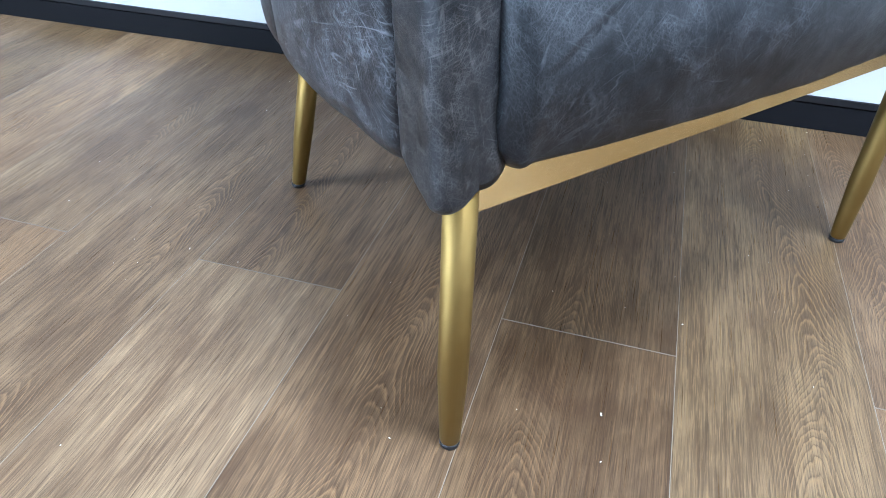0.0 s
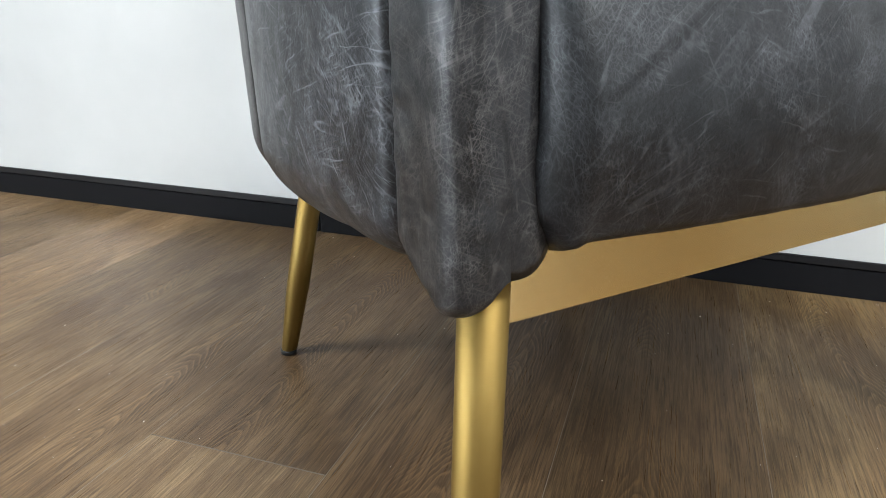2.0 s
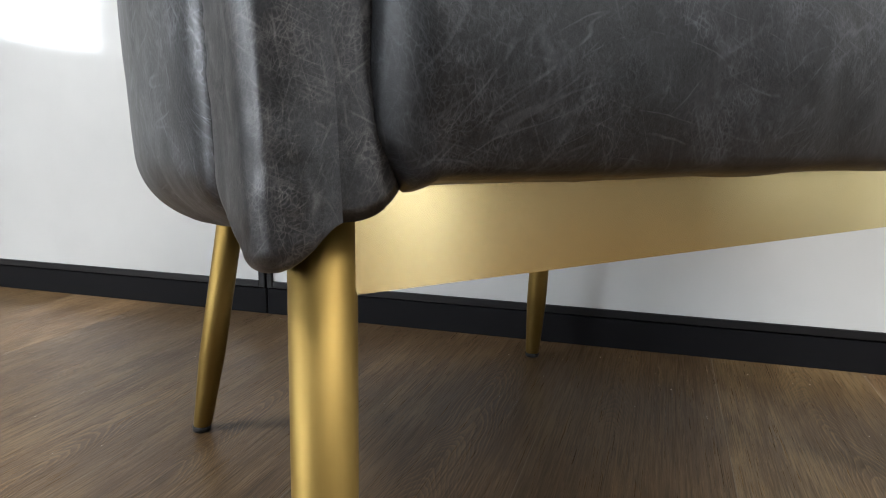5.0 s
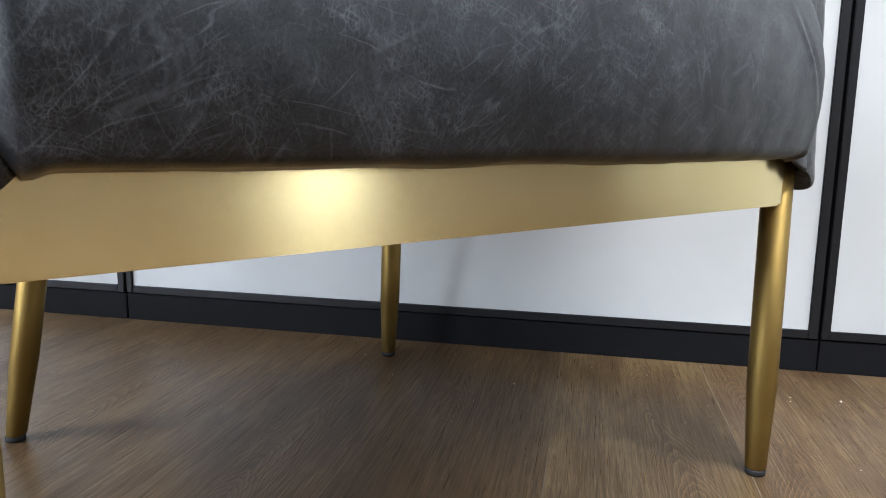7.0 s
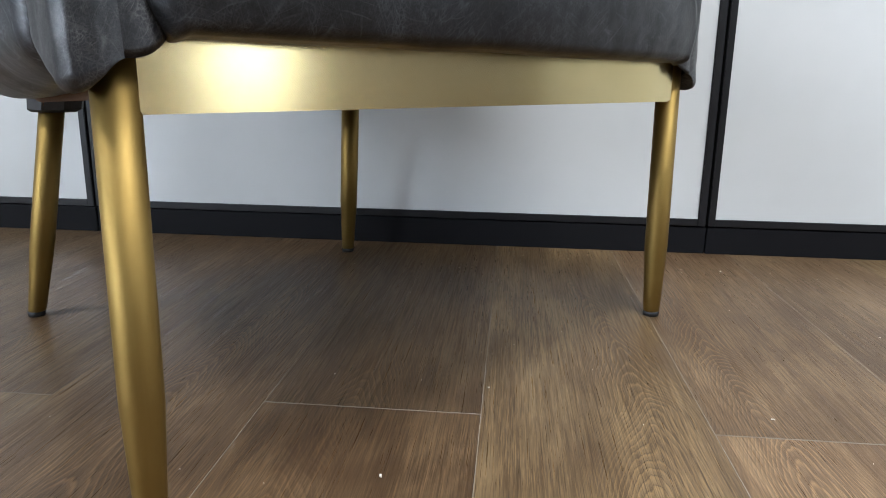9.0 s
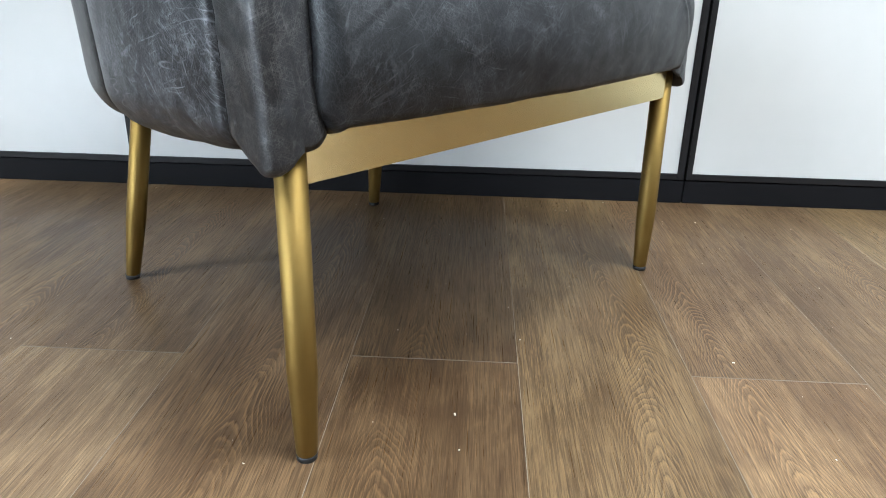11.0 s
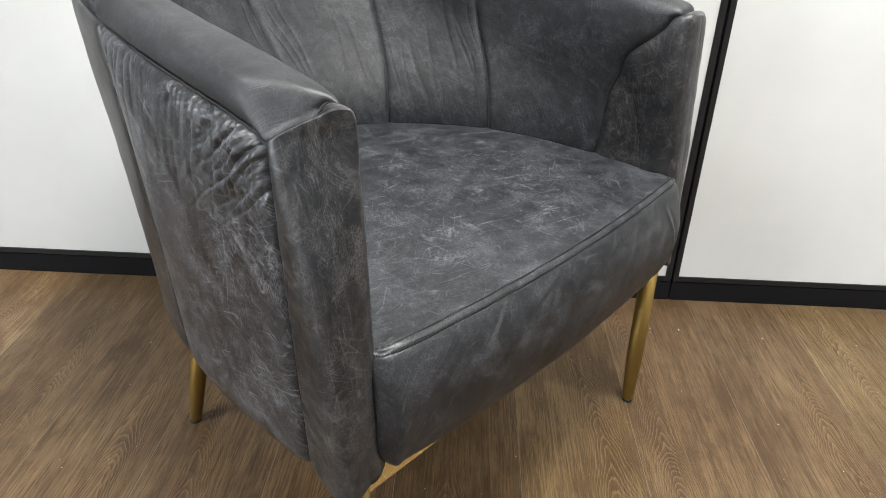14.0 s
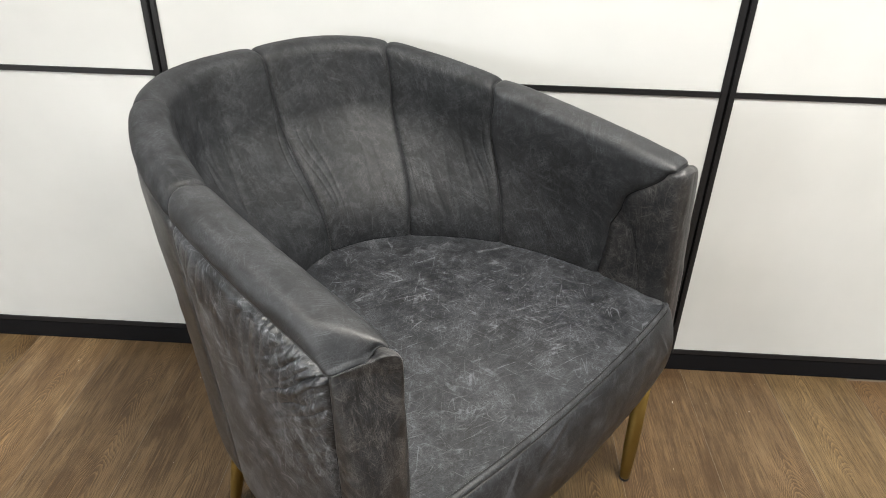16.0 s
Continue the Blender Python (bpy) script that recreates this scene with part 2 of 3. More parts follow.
    # rings: a dark late-wood line that fades into a paler early-wood
    col = mix(nt, both(ramp(nt, ring, [(0.0, 0.95), (0.16, 0.25), (0.40, 0.0), (0.94, 0.0), (1.0, 0.95)]), where), col, times((0.44, 0.40, 0.38)))
    col = mix(nt, both(ramp(nt, ring, [(0.50, 0.0), (0.78, 0.75), (0.94, 0.0)]), where), col, times((1.75, 1.68, 1.5)))
    col = mix(nt, ramp(nt, fibre, [(0.49, 0.0), (0.64, 0.65)]), col, times((0.40, 0.36, 0.34)))
    col = mix(nt, both(ramp(nt, lime, [(0.52, 0.0), (0.63, 0.36)]), ramp(nt, cloud, [(0.36, 0.25), (0.6, 0.9)])), col, times((2.1, 2.05, 1.9)))
    col = mix(nt, ramp(nt, pore, [(0.60, 0.0), (0.69, 0.60)]), col, times((0.28, 0.26, 0.26)))
    nt.links.new(col, p.inputs["Base Color"])
    nt.links.new(ramp(nt, fibre, [(0.35, 0.26), (0.65, 0.46)]), p.inputs["Roughness"])
    p.inputs["Specular IOR Level"].default_value = 0.17
    n1 = bump(nt, fibre, 0.26, 0.0010)
    n1 = bump(nt, lime, -0.25, 0.0008, n1)
    nt.links.new(bump(nt, pore, -0.20, 0.0008, n1), p.inputs["Normal"])
    return m


LEATHER = leather("waxed_leather", 0.0, 0.45, 0.34, 70, 0.54, 0.6, 0.28)
LEATHER_ROLL = leather("waxed_leather_roll", 6.4, 0.50, 0.36, 60, 0.46, 0.7, 0.48)
LEATHER_FRONT = leather("waxed_leather_front", 8.3, 0.60, 0.22, 40, 0.38, 0.6, 0.37, 0.20, 0.35)
LEATHER_SIDE = leather("waxed_leather_side", 3.7, 0.90, 0.26, 80, 0.34, 0.75, 0.46, 0.25, 0.35, (0.142, 0.136, 0.132))
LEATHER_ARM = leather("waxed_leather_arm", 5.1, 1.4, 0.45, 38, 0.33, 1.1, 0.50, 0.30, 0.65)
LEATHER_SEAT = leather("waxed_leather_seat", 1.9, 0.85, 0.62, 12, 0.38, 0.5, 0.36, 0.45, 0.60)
BRASS_RAIL = brass("brushed_brass_rail", 0)
# same brass as the rail; the tint puts the legs' dimmer reflections into the colour
BRASS_LEG_DIM = brass("brushed_brass_leg_dimmed", 2, 0.50, (0.31, 0.25, 0.145))
RUBBER = plain("black_rubber", (0.012, 0.012, 0.012), 0.55)
BLACK = plain("black_metal", (0.010, 0.010, 0.011), 0.42, 0.25, 0.05, 150)
PLINTH = plain("black_plinth", (0.006, 0.006, 0.007), 0.6, 0.1, 0.05, 90)
WHITE = plain("white_panel", (0.465, 0.475, 0.47), 0.09, 0.5, 0.0, 3)
# walls out of view, set dark so the leather reflects a dim room
WALL = plain("wall_paint", (0.13, 0.13, 0.135), 0.8, 0.2, 0.1, 80)
# ceiling out of view, greyed to cut the fill light
CEIL = plain("ceiling_paint", (0.36, 0.36, 0.355), 0.85, 0.2, 0.1, 60)
WOODS = [plank_wood("smoked_oak_" + nm, k, fig) for nm, k, fig in (("dark", (0.64, 0.59, 0.54), 0.9), ("brown", (0.82, 0.76, 0.71), 1.0), ("golden", (0.90, 0.88, 0.79), 1.0), ("pale", (1.16, 1.11, 1.06), 0.8))]
SUB = plain("floor_joint", (0.125, 0.107, 0.087), 0.8, 0.2, 0.0, 40)
SUB_LONG = plain("floor_joint_long", (0.145, 0.125, 0.10), 0.8, 0.2, 0.0, 9)
STITCH = plain("grey_thread", (0.007, 0.007, 0.008), 0.6)
THREAD = plain("dark_thread", (0.012, 0.013, 0.015), 0.7)
LINING = plain("brown_lining", (0.09, 0.055, 0.035), 0.9, 0.1, 0.3, 200)
DUST = plain("pale_debris", (0.5, 0.48, 0.44), 0.8)
PANE = emitter("window_daylight", (0.9, 0.95, 1.0), 14.0)
# glow of the unseen southwest pane, added as side light
PANE_ADDED = emitter("added_pane_glow", (0.9, 0.95, 1.0), 25.0)
PANE_E = emitter("stand_in_glow_east", (0.95, 0.97, 1.0), 4.0)
LED = emitter("led_diffuser", (1.0, 0.97, 0.93), 6.0)


# ---- mesh helpers ----
def part(name, bm, mat, parent=None, label="", smooth=False):
    me = bpy.data.meshes.new(name)
    bm.to_mesh(me)
    bm.free()
    me.materials.append(mat)
    if smooth:
        me.polygons.foreach_set("use_smooth", [True] * len(me.polygons))
    ob = new(name, me)
    ob.parent = parent
    return tagged(ob, label)


def box(bm, x0, x1, y0, y1, z0, z1, bevel=0.0):
    r = bmesh.ops.create_cube(bm, size=1.0)
    for v in r["verts"]:
        v.co = ((x0 + x1) / 2 + v.co.x * (x1 - x0), (y0 + y1) / 2 + v.co.y * (y1 - y0), (z0 + z1) / 2 + v.co.z * (z1 - z0))
    if bevel:
        es = list({e for v in r["verts"] for e in v.link_edges})
        bmesh.ops.bevel(bm, geom=es, offset=bevel, segments=2, affect="EDGES")


def box_part(name, dims, mat, parent=None, label="", bevel=0.0):
    bm = bmesh.new()
    box(bm, *dims, bevel=bevel)
    return part(name, bm, mat, parent, label)


def grid_part(name, P, mat, parent, label="", flip=False, level=None):
    """A smooth sheet from an (n, m, 3) array of places."""
    n, m, _ = P.shape
    idx = np.arange(n * m).reshape(n, m)
    q = np.stack([idx[:-1, :-1], idx[1:, :-1], idx[1:, 1:], idx[:-1, 1:]], -1).reshape(-1, 4)
    if flip:
        q = q[:, ::-1]
    me = bpy.data.meshes.new(name)
    me.from_pydata(P.reshape(-1, 3).tolist(), [], q.tolist())
    me.polygons.foreach_set("use_smooth", [True] * len(me.polygons))
    me.materials.append(mat)
    # the hide's own plane, in metres along and across the sheet
    uu = np.concatenate([np.zeros((1, m)), np.cumsum(np.linalg.norm(np.diff(P, axis=0), axis=-1), 0)], 0)
    vv = np.concatenate([np.zeros((n, 1)), np.cumsum(np.linalg.norm(np.diff(P, axis=1), axis=-1), 1)], 1)
    flat = np.stack([uu - uu[n // 2], vv - vv[:, m // 2:m // 2 + 1]], -1).reshape(-1, 2)
    if level is not None:
        flat = level(P).reshape(-1, 2)
    lay = me.uv_layers.new(name="hide")
    lay.data.foreach_set("uv", flat[q.reshape(-1)].reshape(-1))
    ob = new(name, me)
    ob.parent = parent
    return tagged(ob, label)


def empty(name, m=None):
    ob = new(name)
    if m is not None:
        ob.matrix_world = m
    return ob


# ---- the room ----
WALL_Y, TOP = 0.813, 2.6
X0, X1, Y0 = -3.0, 3.2, -4.6
tagged(box_part("ceiling", (X0 - 0.1, X1 + 0.1, Y0 - 0.1, WALL_Y + 0.6, TOP, TOP + 0.1), CEIL), "plain grey ceiling out of view, darkened to lessen bounced light", "ceiling", kind="structure")
EY0, EY1, EZ0, EZ1 = -0.74, -0.30, 0.30, 2.1
bm = bmesh.new()
box(bm, X1, X1 + 0.1, Y0, EY0, 0, TOP)
box(bm, X1, X1 + 0.1, EY1, WALL_Y + 0.6, 0, TOP)
box(bm, X1, X1 + 0.1, EY0, EY1, 0, EZ0)
box(bm, X1, X1 + 0.1, EY0, EY1, EZ1, TOP)
tagged(part("wall_east", bm, WALL), "plain dark wall out of view, with an opening for a glowing pane", "wall", kind="structure")
# glowing pane added for the rail's highlight, in place of an unseen eastern light
win = tagged(empty("window_2"), "tall narrow glowing pane, stand-in for an unseen light in the east", "window", kind="structure")
box_part("pane", (X1 + 0.06, X1 + 0.07, EY0 + 0.03, EY1 - 0.03, EZ0 + 0.03, EZ1 - 0.03), PANE_E, win)
bm = bmesh.new()
for ya in (EY0, EY1 - 0.03):
    box(bm, X1 + 0.03, X1 + 0.08, ya, ya + 0.03, EZ0, EZ1)
for za in (EZ0, EZ1 - 0.03):
    box(bm, X1 + 0.032, X1 + 0.078, EY0 + 0.03, EY1 - 0.03, za, za + 0.03)
part("window_frame", bm, BLACK, win)
tagged(box_part("wall_south", (X0, X1, Y0 - 0.1, Y0, 0, TOP), WALL), "plain dark wall out of view, kept dark to dim reflections", "wall", kind="structure")
tagged(box_part("wall_north", (X0, X1, WALL_Y + 0.5, WALL_Y + 0.6, 0, TOP), WALL), "plain dark wall hidden behind the cabinet", "wall", kind="structure")
bm = bmesh.new()
WY0, WY1, WZ0, WZ1 = -1.52, -0.82, 0.72, 1.9
VY0, VY1, VZ0, VZ1 = -4.3, -2.5, 0.55, 1.55
box(bm, X0 - 0.1, X0, Y0, VY0, 0, TOP)
box(bm, X0 - 0.1, X0, VY0, VY1, 0, VZ0)
box(bm, X0 - 0.1, X0, VY0, VY1, VZ1, TOP)
box(bm, X0 - 0.1, X0, VY1, WY0, 0, TOP)
box(bm, X0 - 0.1, X0, WY1, WALL_Y + 0.6, 0, TOP)
box(bm, X0 - 0.1, X0, WY0, WY1, 0, WZ0)
box(bm, X0 - 0.1, X0, WY0, WY1, WZ1, TOP)
tagged(part("wall_west", bm, WALL), "plain dark wall out of view, with a window and an added light opening", "wall", kind="structure")


def west_window(name, ya, yb, za, zb, mat):
    w = tagged(empty(name), "black-framed glowing window pane out of view", "window", kind="structure")
    box_part("pane", (X0 - 0.07, X0 - 0.06, ya + 0.03, yb - 0.03, za + 0.03, zb - 0.03), mat, w)
    bm = bmesh.new()
    for k in (ya, yb - 0.03):
        box(bm, X0 - 0.08, X0 - 0.03, k, k + 0.03, za, zb)
    for k in (za, zb - 0.03):
        box(bm, X0 - 0.078, X0 - 0.032, ya + 0.03, yb - 0.03, k, k + 0.03)
    part("window_frame", bm, BLACK, w)


west_window("window_1", WY0, WY1, WZ0, WZ1, PANE)
# second pane is added, unseen, so low light reaches the chair's left side
west_window("added_pane_southwest", VY0, VY1, VZ0, VZ1, PANE_ADDED)


def ceiling_light(x, y, wide):
    k = wide / 2 + 0.005
    e = tagged(empty("ceiling_light", pose(x, y, TOP)), "square white ceiling light panel, unseen and added to light the room", "ceiling light", "ceiling lights")
    bm = bmesh.new()
    for a in (-1, 1):
        box(bm, -k - 0.008, k + 0.008, a * k - 0.008, a * k + 0.008, -0.025, 0)
        box(bm, a * k - 0.008, a * k + 0.008, -k + 0.008, k - 0.008, -0.025, 0)
    part("frame", bm, WALL, e)
    box_part("diffuser", (-k + 0.009, k - 0.009, -k + 0.009, k - 0.009, -0.018, -0.004), LED, e)
    return e


# bodies for the added panel lamps, all out of view
for px, py, wide, watts in ADDED_PANELS:
    ceiling_light(px, py, wide)


# ---- cabinet wall: white doors in black frames ----
DOOR_W, STRIP, BAR_Z = 1.083, 0.0125, 0.667
FIRST = -0.538


def cabinet_door(x):
    e = tagged(empty("cabinet_door", pose(x, WALL_Y, 0)), "glossy white cabinet door in a thin black frame", "cabinet door", "doors of the cabinet wall")
    w, z0, z1 = DOOR_W - 0.003, 0.047, 2.4
    s = STRIP
    box_part("frame_stile", (0.0015, s, 0, 0.022, z0, z1), BLACK, e, "black metal frame", 0.0012)
    box_part("frame_stile", (w - s, w, 0, 0.022, z0, z1), BLACK, e, "black metal frame", 0.0012)
    for zc, hh in ((z0 + 0.006, 0.006), (BAR_Z, 0.0055), (BAR_Z + 0.66, 0.0055), (BAR_Z + 1.32, 0.0055), (z1 - 0.006, 0.006)):
        box_part("frame_rail", (s, w - s, 0.001, 0.021, zc - hh, zc + hh), BLACK, e, "black metal frame", 0.001)
    zs = [z0 + 0.012, BAR_Z - 0.0055, BAR_Z + 0.0055, BAR_Z + 0.6545, BAR_Z + 0.6655, BAR_Z + 1.3145, BAR_Z + 1.3255, z1 - 0.012]
    for k in range(0, 8, 2):
        box_part("panel", (s, w - s, 0.004, 0.018, zs[k], zs[k + 1]), WHITE, e, "glossy white panel")
    return e


door = cabinet_door(FIRST)
for k in (-3, -2, -1, 1, 2):
    copy_thing(door, pose(FIRST + k * DOOR_W, WALL_Y, 0))
for k in range(-3, 3):
    x = FIRST + k * DOOR_W
    tagged(box_part("plinth", (x + 0.001, x + DOOR_W - 0.001, WALL_Y + 0.002, WALL_Y + 0.02, 0.0, 0.045), PLINTH, None, "", 0.001),
           "low black plinth board under the cabinet", "plinth", "plinth boards")
tagged(box_part("wall_cabinet_back", (X0, X1, WALL_Y + 0.024, WALL_Y + 0.06, 0.0, 2.6), BLACK), "dark carcass behind the cabinet doors", "cabinet", kind="structure")


# ---- the armchair ----
CHAIR_F, CHAIR_A = (0.198, 0.2383), 50.28
chair = tagged(empty("armchair", pose(CHAIR_F[0], CHAIR_F[1], 0, 0, 0, CHAIR_A)),
               "dark grey leather tub armchair on brushed brass legs", "armchair")
N_PLAN, N_SEAT = 3.35, 2.0
HT, NOSE, CAP = 0.028, 0.025, 0.024
SEAM_DROP = 0.040


def lerp(x, xs, ys):
    return np.interp(x, xs, ys)


def front(z):
    return lerp(z, (0.28, 0.66), (-0.022, -0.006))


def half_width(z):
    return lerp(z, (0.26, 0.45, 0.70), (0.308, 0.313, 0.314))


def depth(z):
    return lerp(z, (0.26, 0.45, 0.79), (0.545, 0.562, 0.660))


# even steps along the plan curve
_ph = np.linspace(0, math.pi / 2, 4001)
_cr, _cb = 0.312 * np.sin(_ph) ** (2 / N_PLAN), 0.60 * np.cos(_ph) ** (2 / N_PLAN)
_ar = np.r_[0, np.cumsum(np.hypot(np.diff(_cr), np.diff(_cb)))]
HALF = _ar[-1]


def plan(s, z):
    """Middle of the shell at arc s (metres from the middle of the back, left negative) and height z."""
    p = np.interp(np.abs(s), _ar, _ph)
    r = np.sign(s) * (half_width(z) - np.where(s > 0, lerp(z, (0.42, 0.66), (0.0, 0.010)), 0)) * np.sin(p) ** (2 / N_PLAN)
    b = front(z) + depth(z) * np.cos(p) ** (2 / N_PLAN)
    return r, b


def seat_line(s):
    """Foot of the inner face where it meets the seat."""
    p = np.interp(np.abs(s), _ar, _ph)
    return np.sign(s) * 0.288 * np.sin(p) ** (2 / N_SEAT), -0.018 + 0.490 * np.cos(p) ** (2 / N_SEAT)


def arc(degrees):
    """Arc at an angle of the plan curve."""
    return float(np.interp(radians(degrees), _ph, _ar))


def top_height(s):
    _, b = plan(s, 0.74)
    return lerp(b, (-0.02, -0.003, 0.001, 0.006, 0.02, 0.12, 0.34, 0.50, 0.55, 0.65), (0.660, 0.664, 0.666, 0.667, 0.670, 0.687, 0.716, 0.741, 0.753, 0.767))


def bottom_height(s, hh):
    """Hem of the outer side; it dips to a tip at the outer corner of the arm's end."""
    return 0.290 * (1 - hh ** 1.4) + hh ** 1.4 * lerp(HALF - np.abs(s), (0.020, 0.058, 0.09, 0.22, 0.40), (0.274, 0.284, 0.281, 0.270, 0.262))


def inner_foot(s, hh):
    return 0.290 * (1 - hh ** 2.5) + hh ** 2.5 * lerp(HALF - np.abs(s), (0.015, 0.03, 0.12, 0.2), (0.306, 0.318, 0.320, 0.37))


def shell(s, v):
    """Place on the shell. v: 0 inside at the seat, 0.62 to 0.9 over the rim, 1 the outer seam, 2 the underside."""
    s, v = np.broadcast_arrays(np.asarray(s, float), np.asarray(v, float))
    end = np.clip((HALF - np.abs(s)) / NOSE, 0, 1)
    h = HT * np.clip(1 - (1 - end) ** 3.3, 0, 1) ** (1 / 3.3)
    zt, zb = top_height(s), bottom_height(s, h / HT)
    zc = zt - CAP
    o, z, inward = np.full(s.shape, -1.0), np.zeros(s.shape), np.zeros(s.shape)
    a = v < 0.62
    zi = inner_foot(s, h / HT)
    z = np.where(a, zi + (zc - zi) * v / 0.62, z)
    c = (v >= 0.62) & (v < 1)
    al = math.pi * (1 - (v - 0.62) / 0.38)
    full = lerp(HALF - np.abs(s), (0.0, 0.03, 0.16), (3.4, 3.0, 2.4))
    ca, sa = np.cos(al), np.clip(np.sin(al), 0, 1)
    o = np.where(c, np.sign(ca) * np.abs(ca) ** (2 / full), o)
    zs = zt - SEAM_DROP
    z = np.where(c, np.where(ca < 0, zc + CAP * sa ** (2 / (full + 1.2)), zs + SEAM_DROP * sa ** (2 / (full + 0.2))), z)
    o = np.where(v >= 1, 1.0, o)
    rb = lerp(HALF - np.abs(s), (0.02, 0.06, 0.16), (0.006, 0.020, 0.040)) * h / HT
    e = (v >= 1) & (v < 1.8)
    z = np.where(e, zs + (zb + rb - zs) * (v - 1) / 0.8, z)
    g = v >= 1.8
    be = (v - 1.8) / 0.2 * radians(115)
    z = np.where(g, zb + rb - rb * np.sin(be), z)
    inward = np.where(g, rb * (1 - np.cos(be)), inward)
    ds = 0.002
    r0, b0 = plan(s - ds, z)
    r1, b1 = plan(s + ds, z)
    r, b = plan(s, z)
    tr, tb = r1 - r0, b1 - b0
    ln = np.hypot(tr, tb) + 1e-9
    nr, nb = -tb / ln, tr / ln
    # outward is away from the middle of the seat
    flip = np.sign(nr * r + nb * (b - 0.1))
    nr, nb = nr * flip, nb * flip
    off = o * h - inward
    r, b = r + nr * off, b + nb * off
    ri, bi = seat_line(s)
    inner = np.clip((HALF - np.abs(s) - 0.020) / 0.13, 0, 1)
    w = np.where(v < 0.62, np.clip((0.66 - z) / 0.21, 0, 1), 0) * inner * inner * (3 - 2 * inner)
    w = w * w * (3 - 2 * w)
    r, b = r + w * (ri - r), b + w * (bi - b)
    # the end of the arm is cut off on a slant, from the outer seam forward to the inner edge
    ra = np.abs(r)
    behind = np.where(r < 0, 0.722 * (b - 0.050) - 0.692 * (ra - 0.334), b - 0.010)
    # the face of the arm's end turns square with that cut towards the top
    most = lerp(z, (0.28, 0.64), (0.085, 0.007))
    ahead = np.clip(-behind, 0, None)
    kept = np.where(ahead < 0.5 * most, ahead, 0.5 * most * (1 + np.tanh((ahead / most - 0.5) / 0.5)))
    back = np.where((behind < 0) & (r < 0), ahead - kept, 0)
    r, b = r - np.sign(r) * 0.692 * back, b + 0.722 * back
    ra, behind = np.abs(r), behind + back
    cut = 0.667 - np.where(r < 0, 0.034, 0.008) * np.clip((ra - 0.286) / 0.048, -0.1, 1.15) + 0.009 + np.where(behind > 0, 2.0 * behind, -17.0 * behind ** 2)
    soft_ = lerp(behind, (-0.045, 0.0), (0.014, 0.006))
    gap = (z - cut) / soft_
    z = np.where(gap > 20, cut, np.where(gap < -20, z, z - soft_ * np.log1p(np.exp(np.clip(gap, -20, 20)))))
    return np.stack([r, b, z], -1)


def normals(P):
    du, dv = np.gradient(P, axis=0), np.gradient(P, axis=1)
    n = np.cross(du, dv)
    return n / (np.linalg.norm(n, axis=-1, keepdims=True) + 1e-12)


def run(P, axis):
    """Metres along an axis of a sheet from its start and to its end."""
    d = np.linalg.norm(np.diff(P, axis=axis), axis=-1)
    c = np.cumsum(d, axis=axis)
    z = np.zeros_like(np.take(c, [0], axis=axis))
    a = np.concatenate([z, c], axis=axis)
    return a, np.take(a, [-1], axis=axis) - a


def field(P, scale, seed, octaves=3):
    """Smooth noise at the places of a sheet."""
    out = np.empty(P.shape[:2])
    for i in range(P.shape[0]):
        for j in range(P.shape[1]):
            q = Vector((P[i, j, 0] * scale[0] + seed, P[i, j, 1] * scale[1] - seed, P[i, j, 2] * scale[2] + 2 * seed))
            out[i, j] = noise.fractal(q, 1.0, 2.0, octaves)
    return out


def upholster(name, P, mat, outward, edges=(1, 1, 1, 1), depth_=0.0065, width=0.0036, puff=0.0030, lumps=0.0012, seed=1.0, extra=None, label="", nose=False, level=None):
    """Leather panel over a sheet: pulled in along its seams, full in between, with its edges tucked in."""
    n = normals(P)
    if (n * outward(P)).sum(-1).mean() < 0:
        n = -n
    a0, a1 = run(P, 0)
    b0, b1 = run(P, 1)
    off = np.zeros(P.shape[:2])
    near = np.full(P.shape[:2], 1.0)
    for dist, k in zip((a0, a1, b0, b1), edges):
        if k:
            off -= k * depth_ * np.exp(-dist / width)
            near = np.minimum(near, dist)
    off += puff * (1 - np.exp(-near / 0.026))
    off += lumps * field(P, (14, 14, 14), seed) * (1 - np.exp(-near / 0.02))
    if extra is not None:
        off += extra(P) * (1 - np.exp(-near / 0.007))
    if nose:
        off = off * np.clip(a0 / 0.014, 0, 1)
    Q = P + n * off[..., None]
    # tucked edges
    def tuck(row, nrow):
        return (row - nrow * 0.012)
    if nose:
        Q = np.concatenate([Q, tuck(Q[-1:], n[-1:])], 0)

        def fold_in(row):
            core = np.stack([np.sign(row[..., 0]) * 0.31, row[..., 1] + 0.012, row[..., 2] + 0.024], -1)
            return 0.4 * row + 0.6 * core
        Q = np.concatenate([fold_in(Q[:, :1]), Q, fold_in(Q[:, -1:])], 1)
        pad = ((0, 1), (1, 1), (0, 0))
    else:
        Q = np.concatenate([tuck(Q[:1], n[:1]), Q, tuck(Q[-1:], n[-1:])], 0)
        n2 = np.concatenate([n[:1], n, n[-1:]], 0)
        Q = np.concatenate([tuck(Q[:, :1], n2[:, :1]), Q, tuck(Q[:, -1:], n2[:, -1:])], 1)
        pad = ((1, 1), (1, 1), (0, 0))
    nn = normals(Q)
    return grid_part(name, Q, mat, chair, label, flip=((nn * np.pad(n, pad, mode="edge")).sum(-1).mean() < 0), level=level)


def crowd(t):
    """Steps from 0 to 1, closer together towards both ends."""
    return t - 0.78 * np.sin(2 * math.pi * t) / (2 * math.pi)


def v_steps(v0, v1, nv):
    t = np.linspace(0, 1, nv)
    return v0 + (v1 - v0) * (t if v0 < 0.5 else t - 0.6 * t * (1 - t) ** 2)


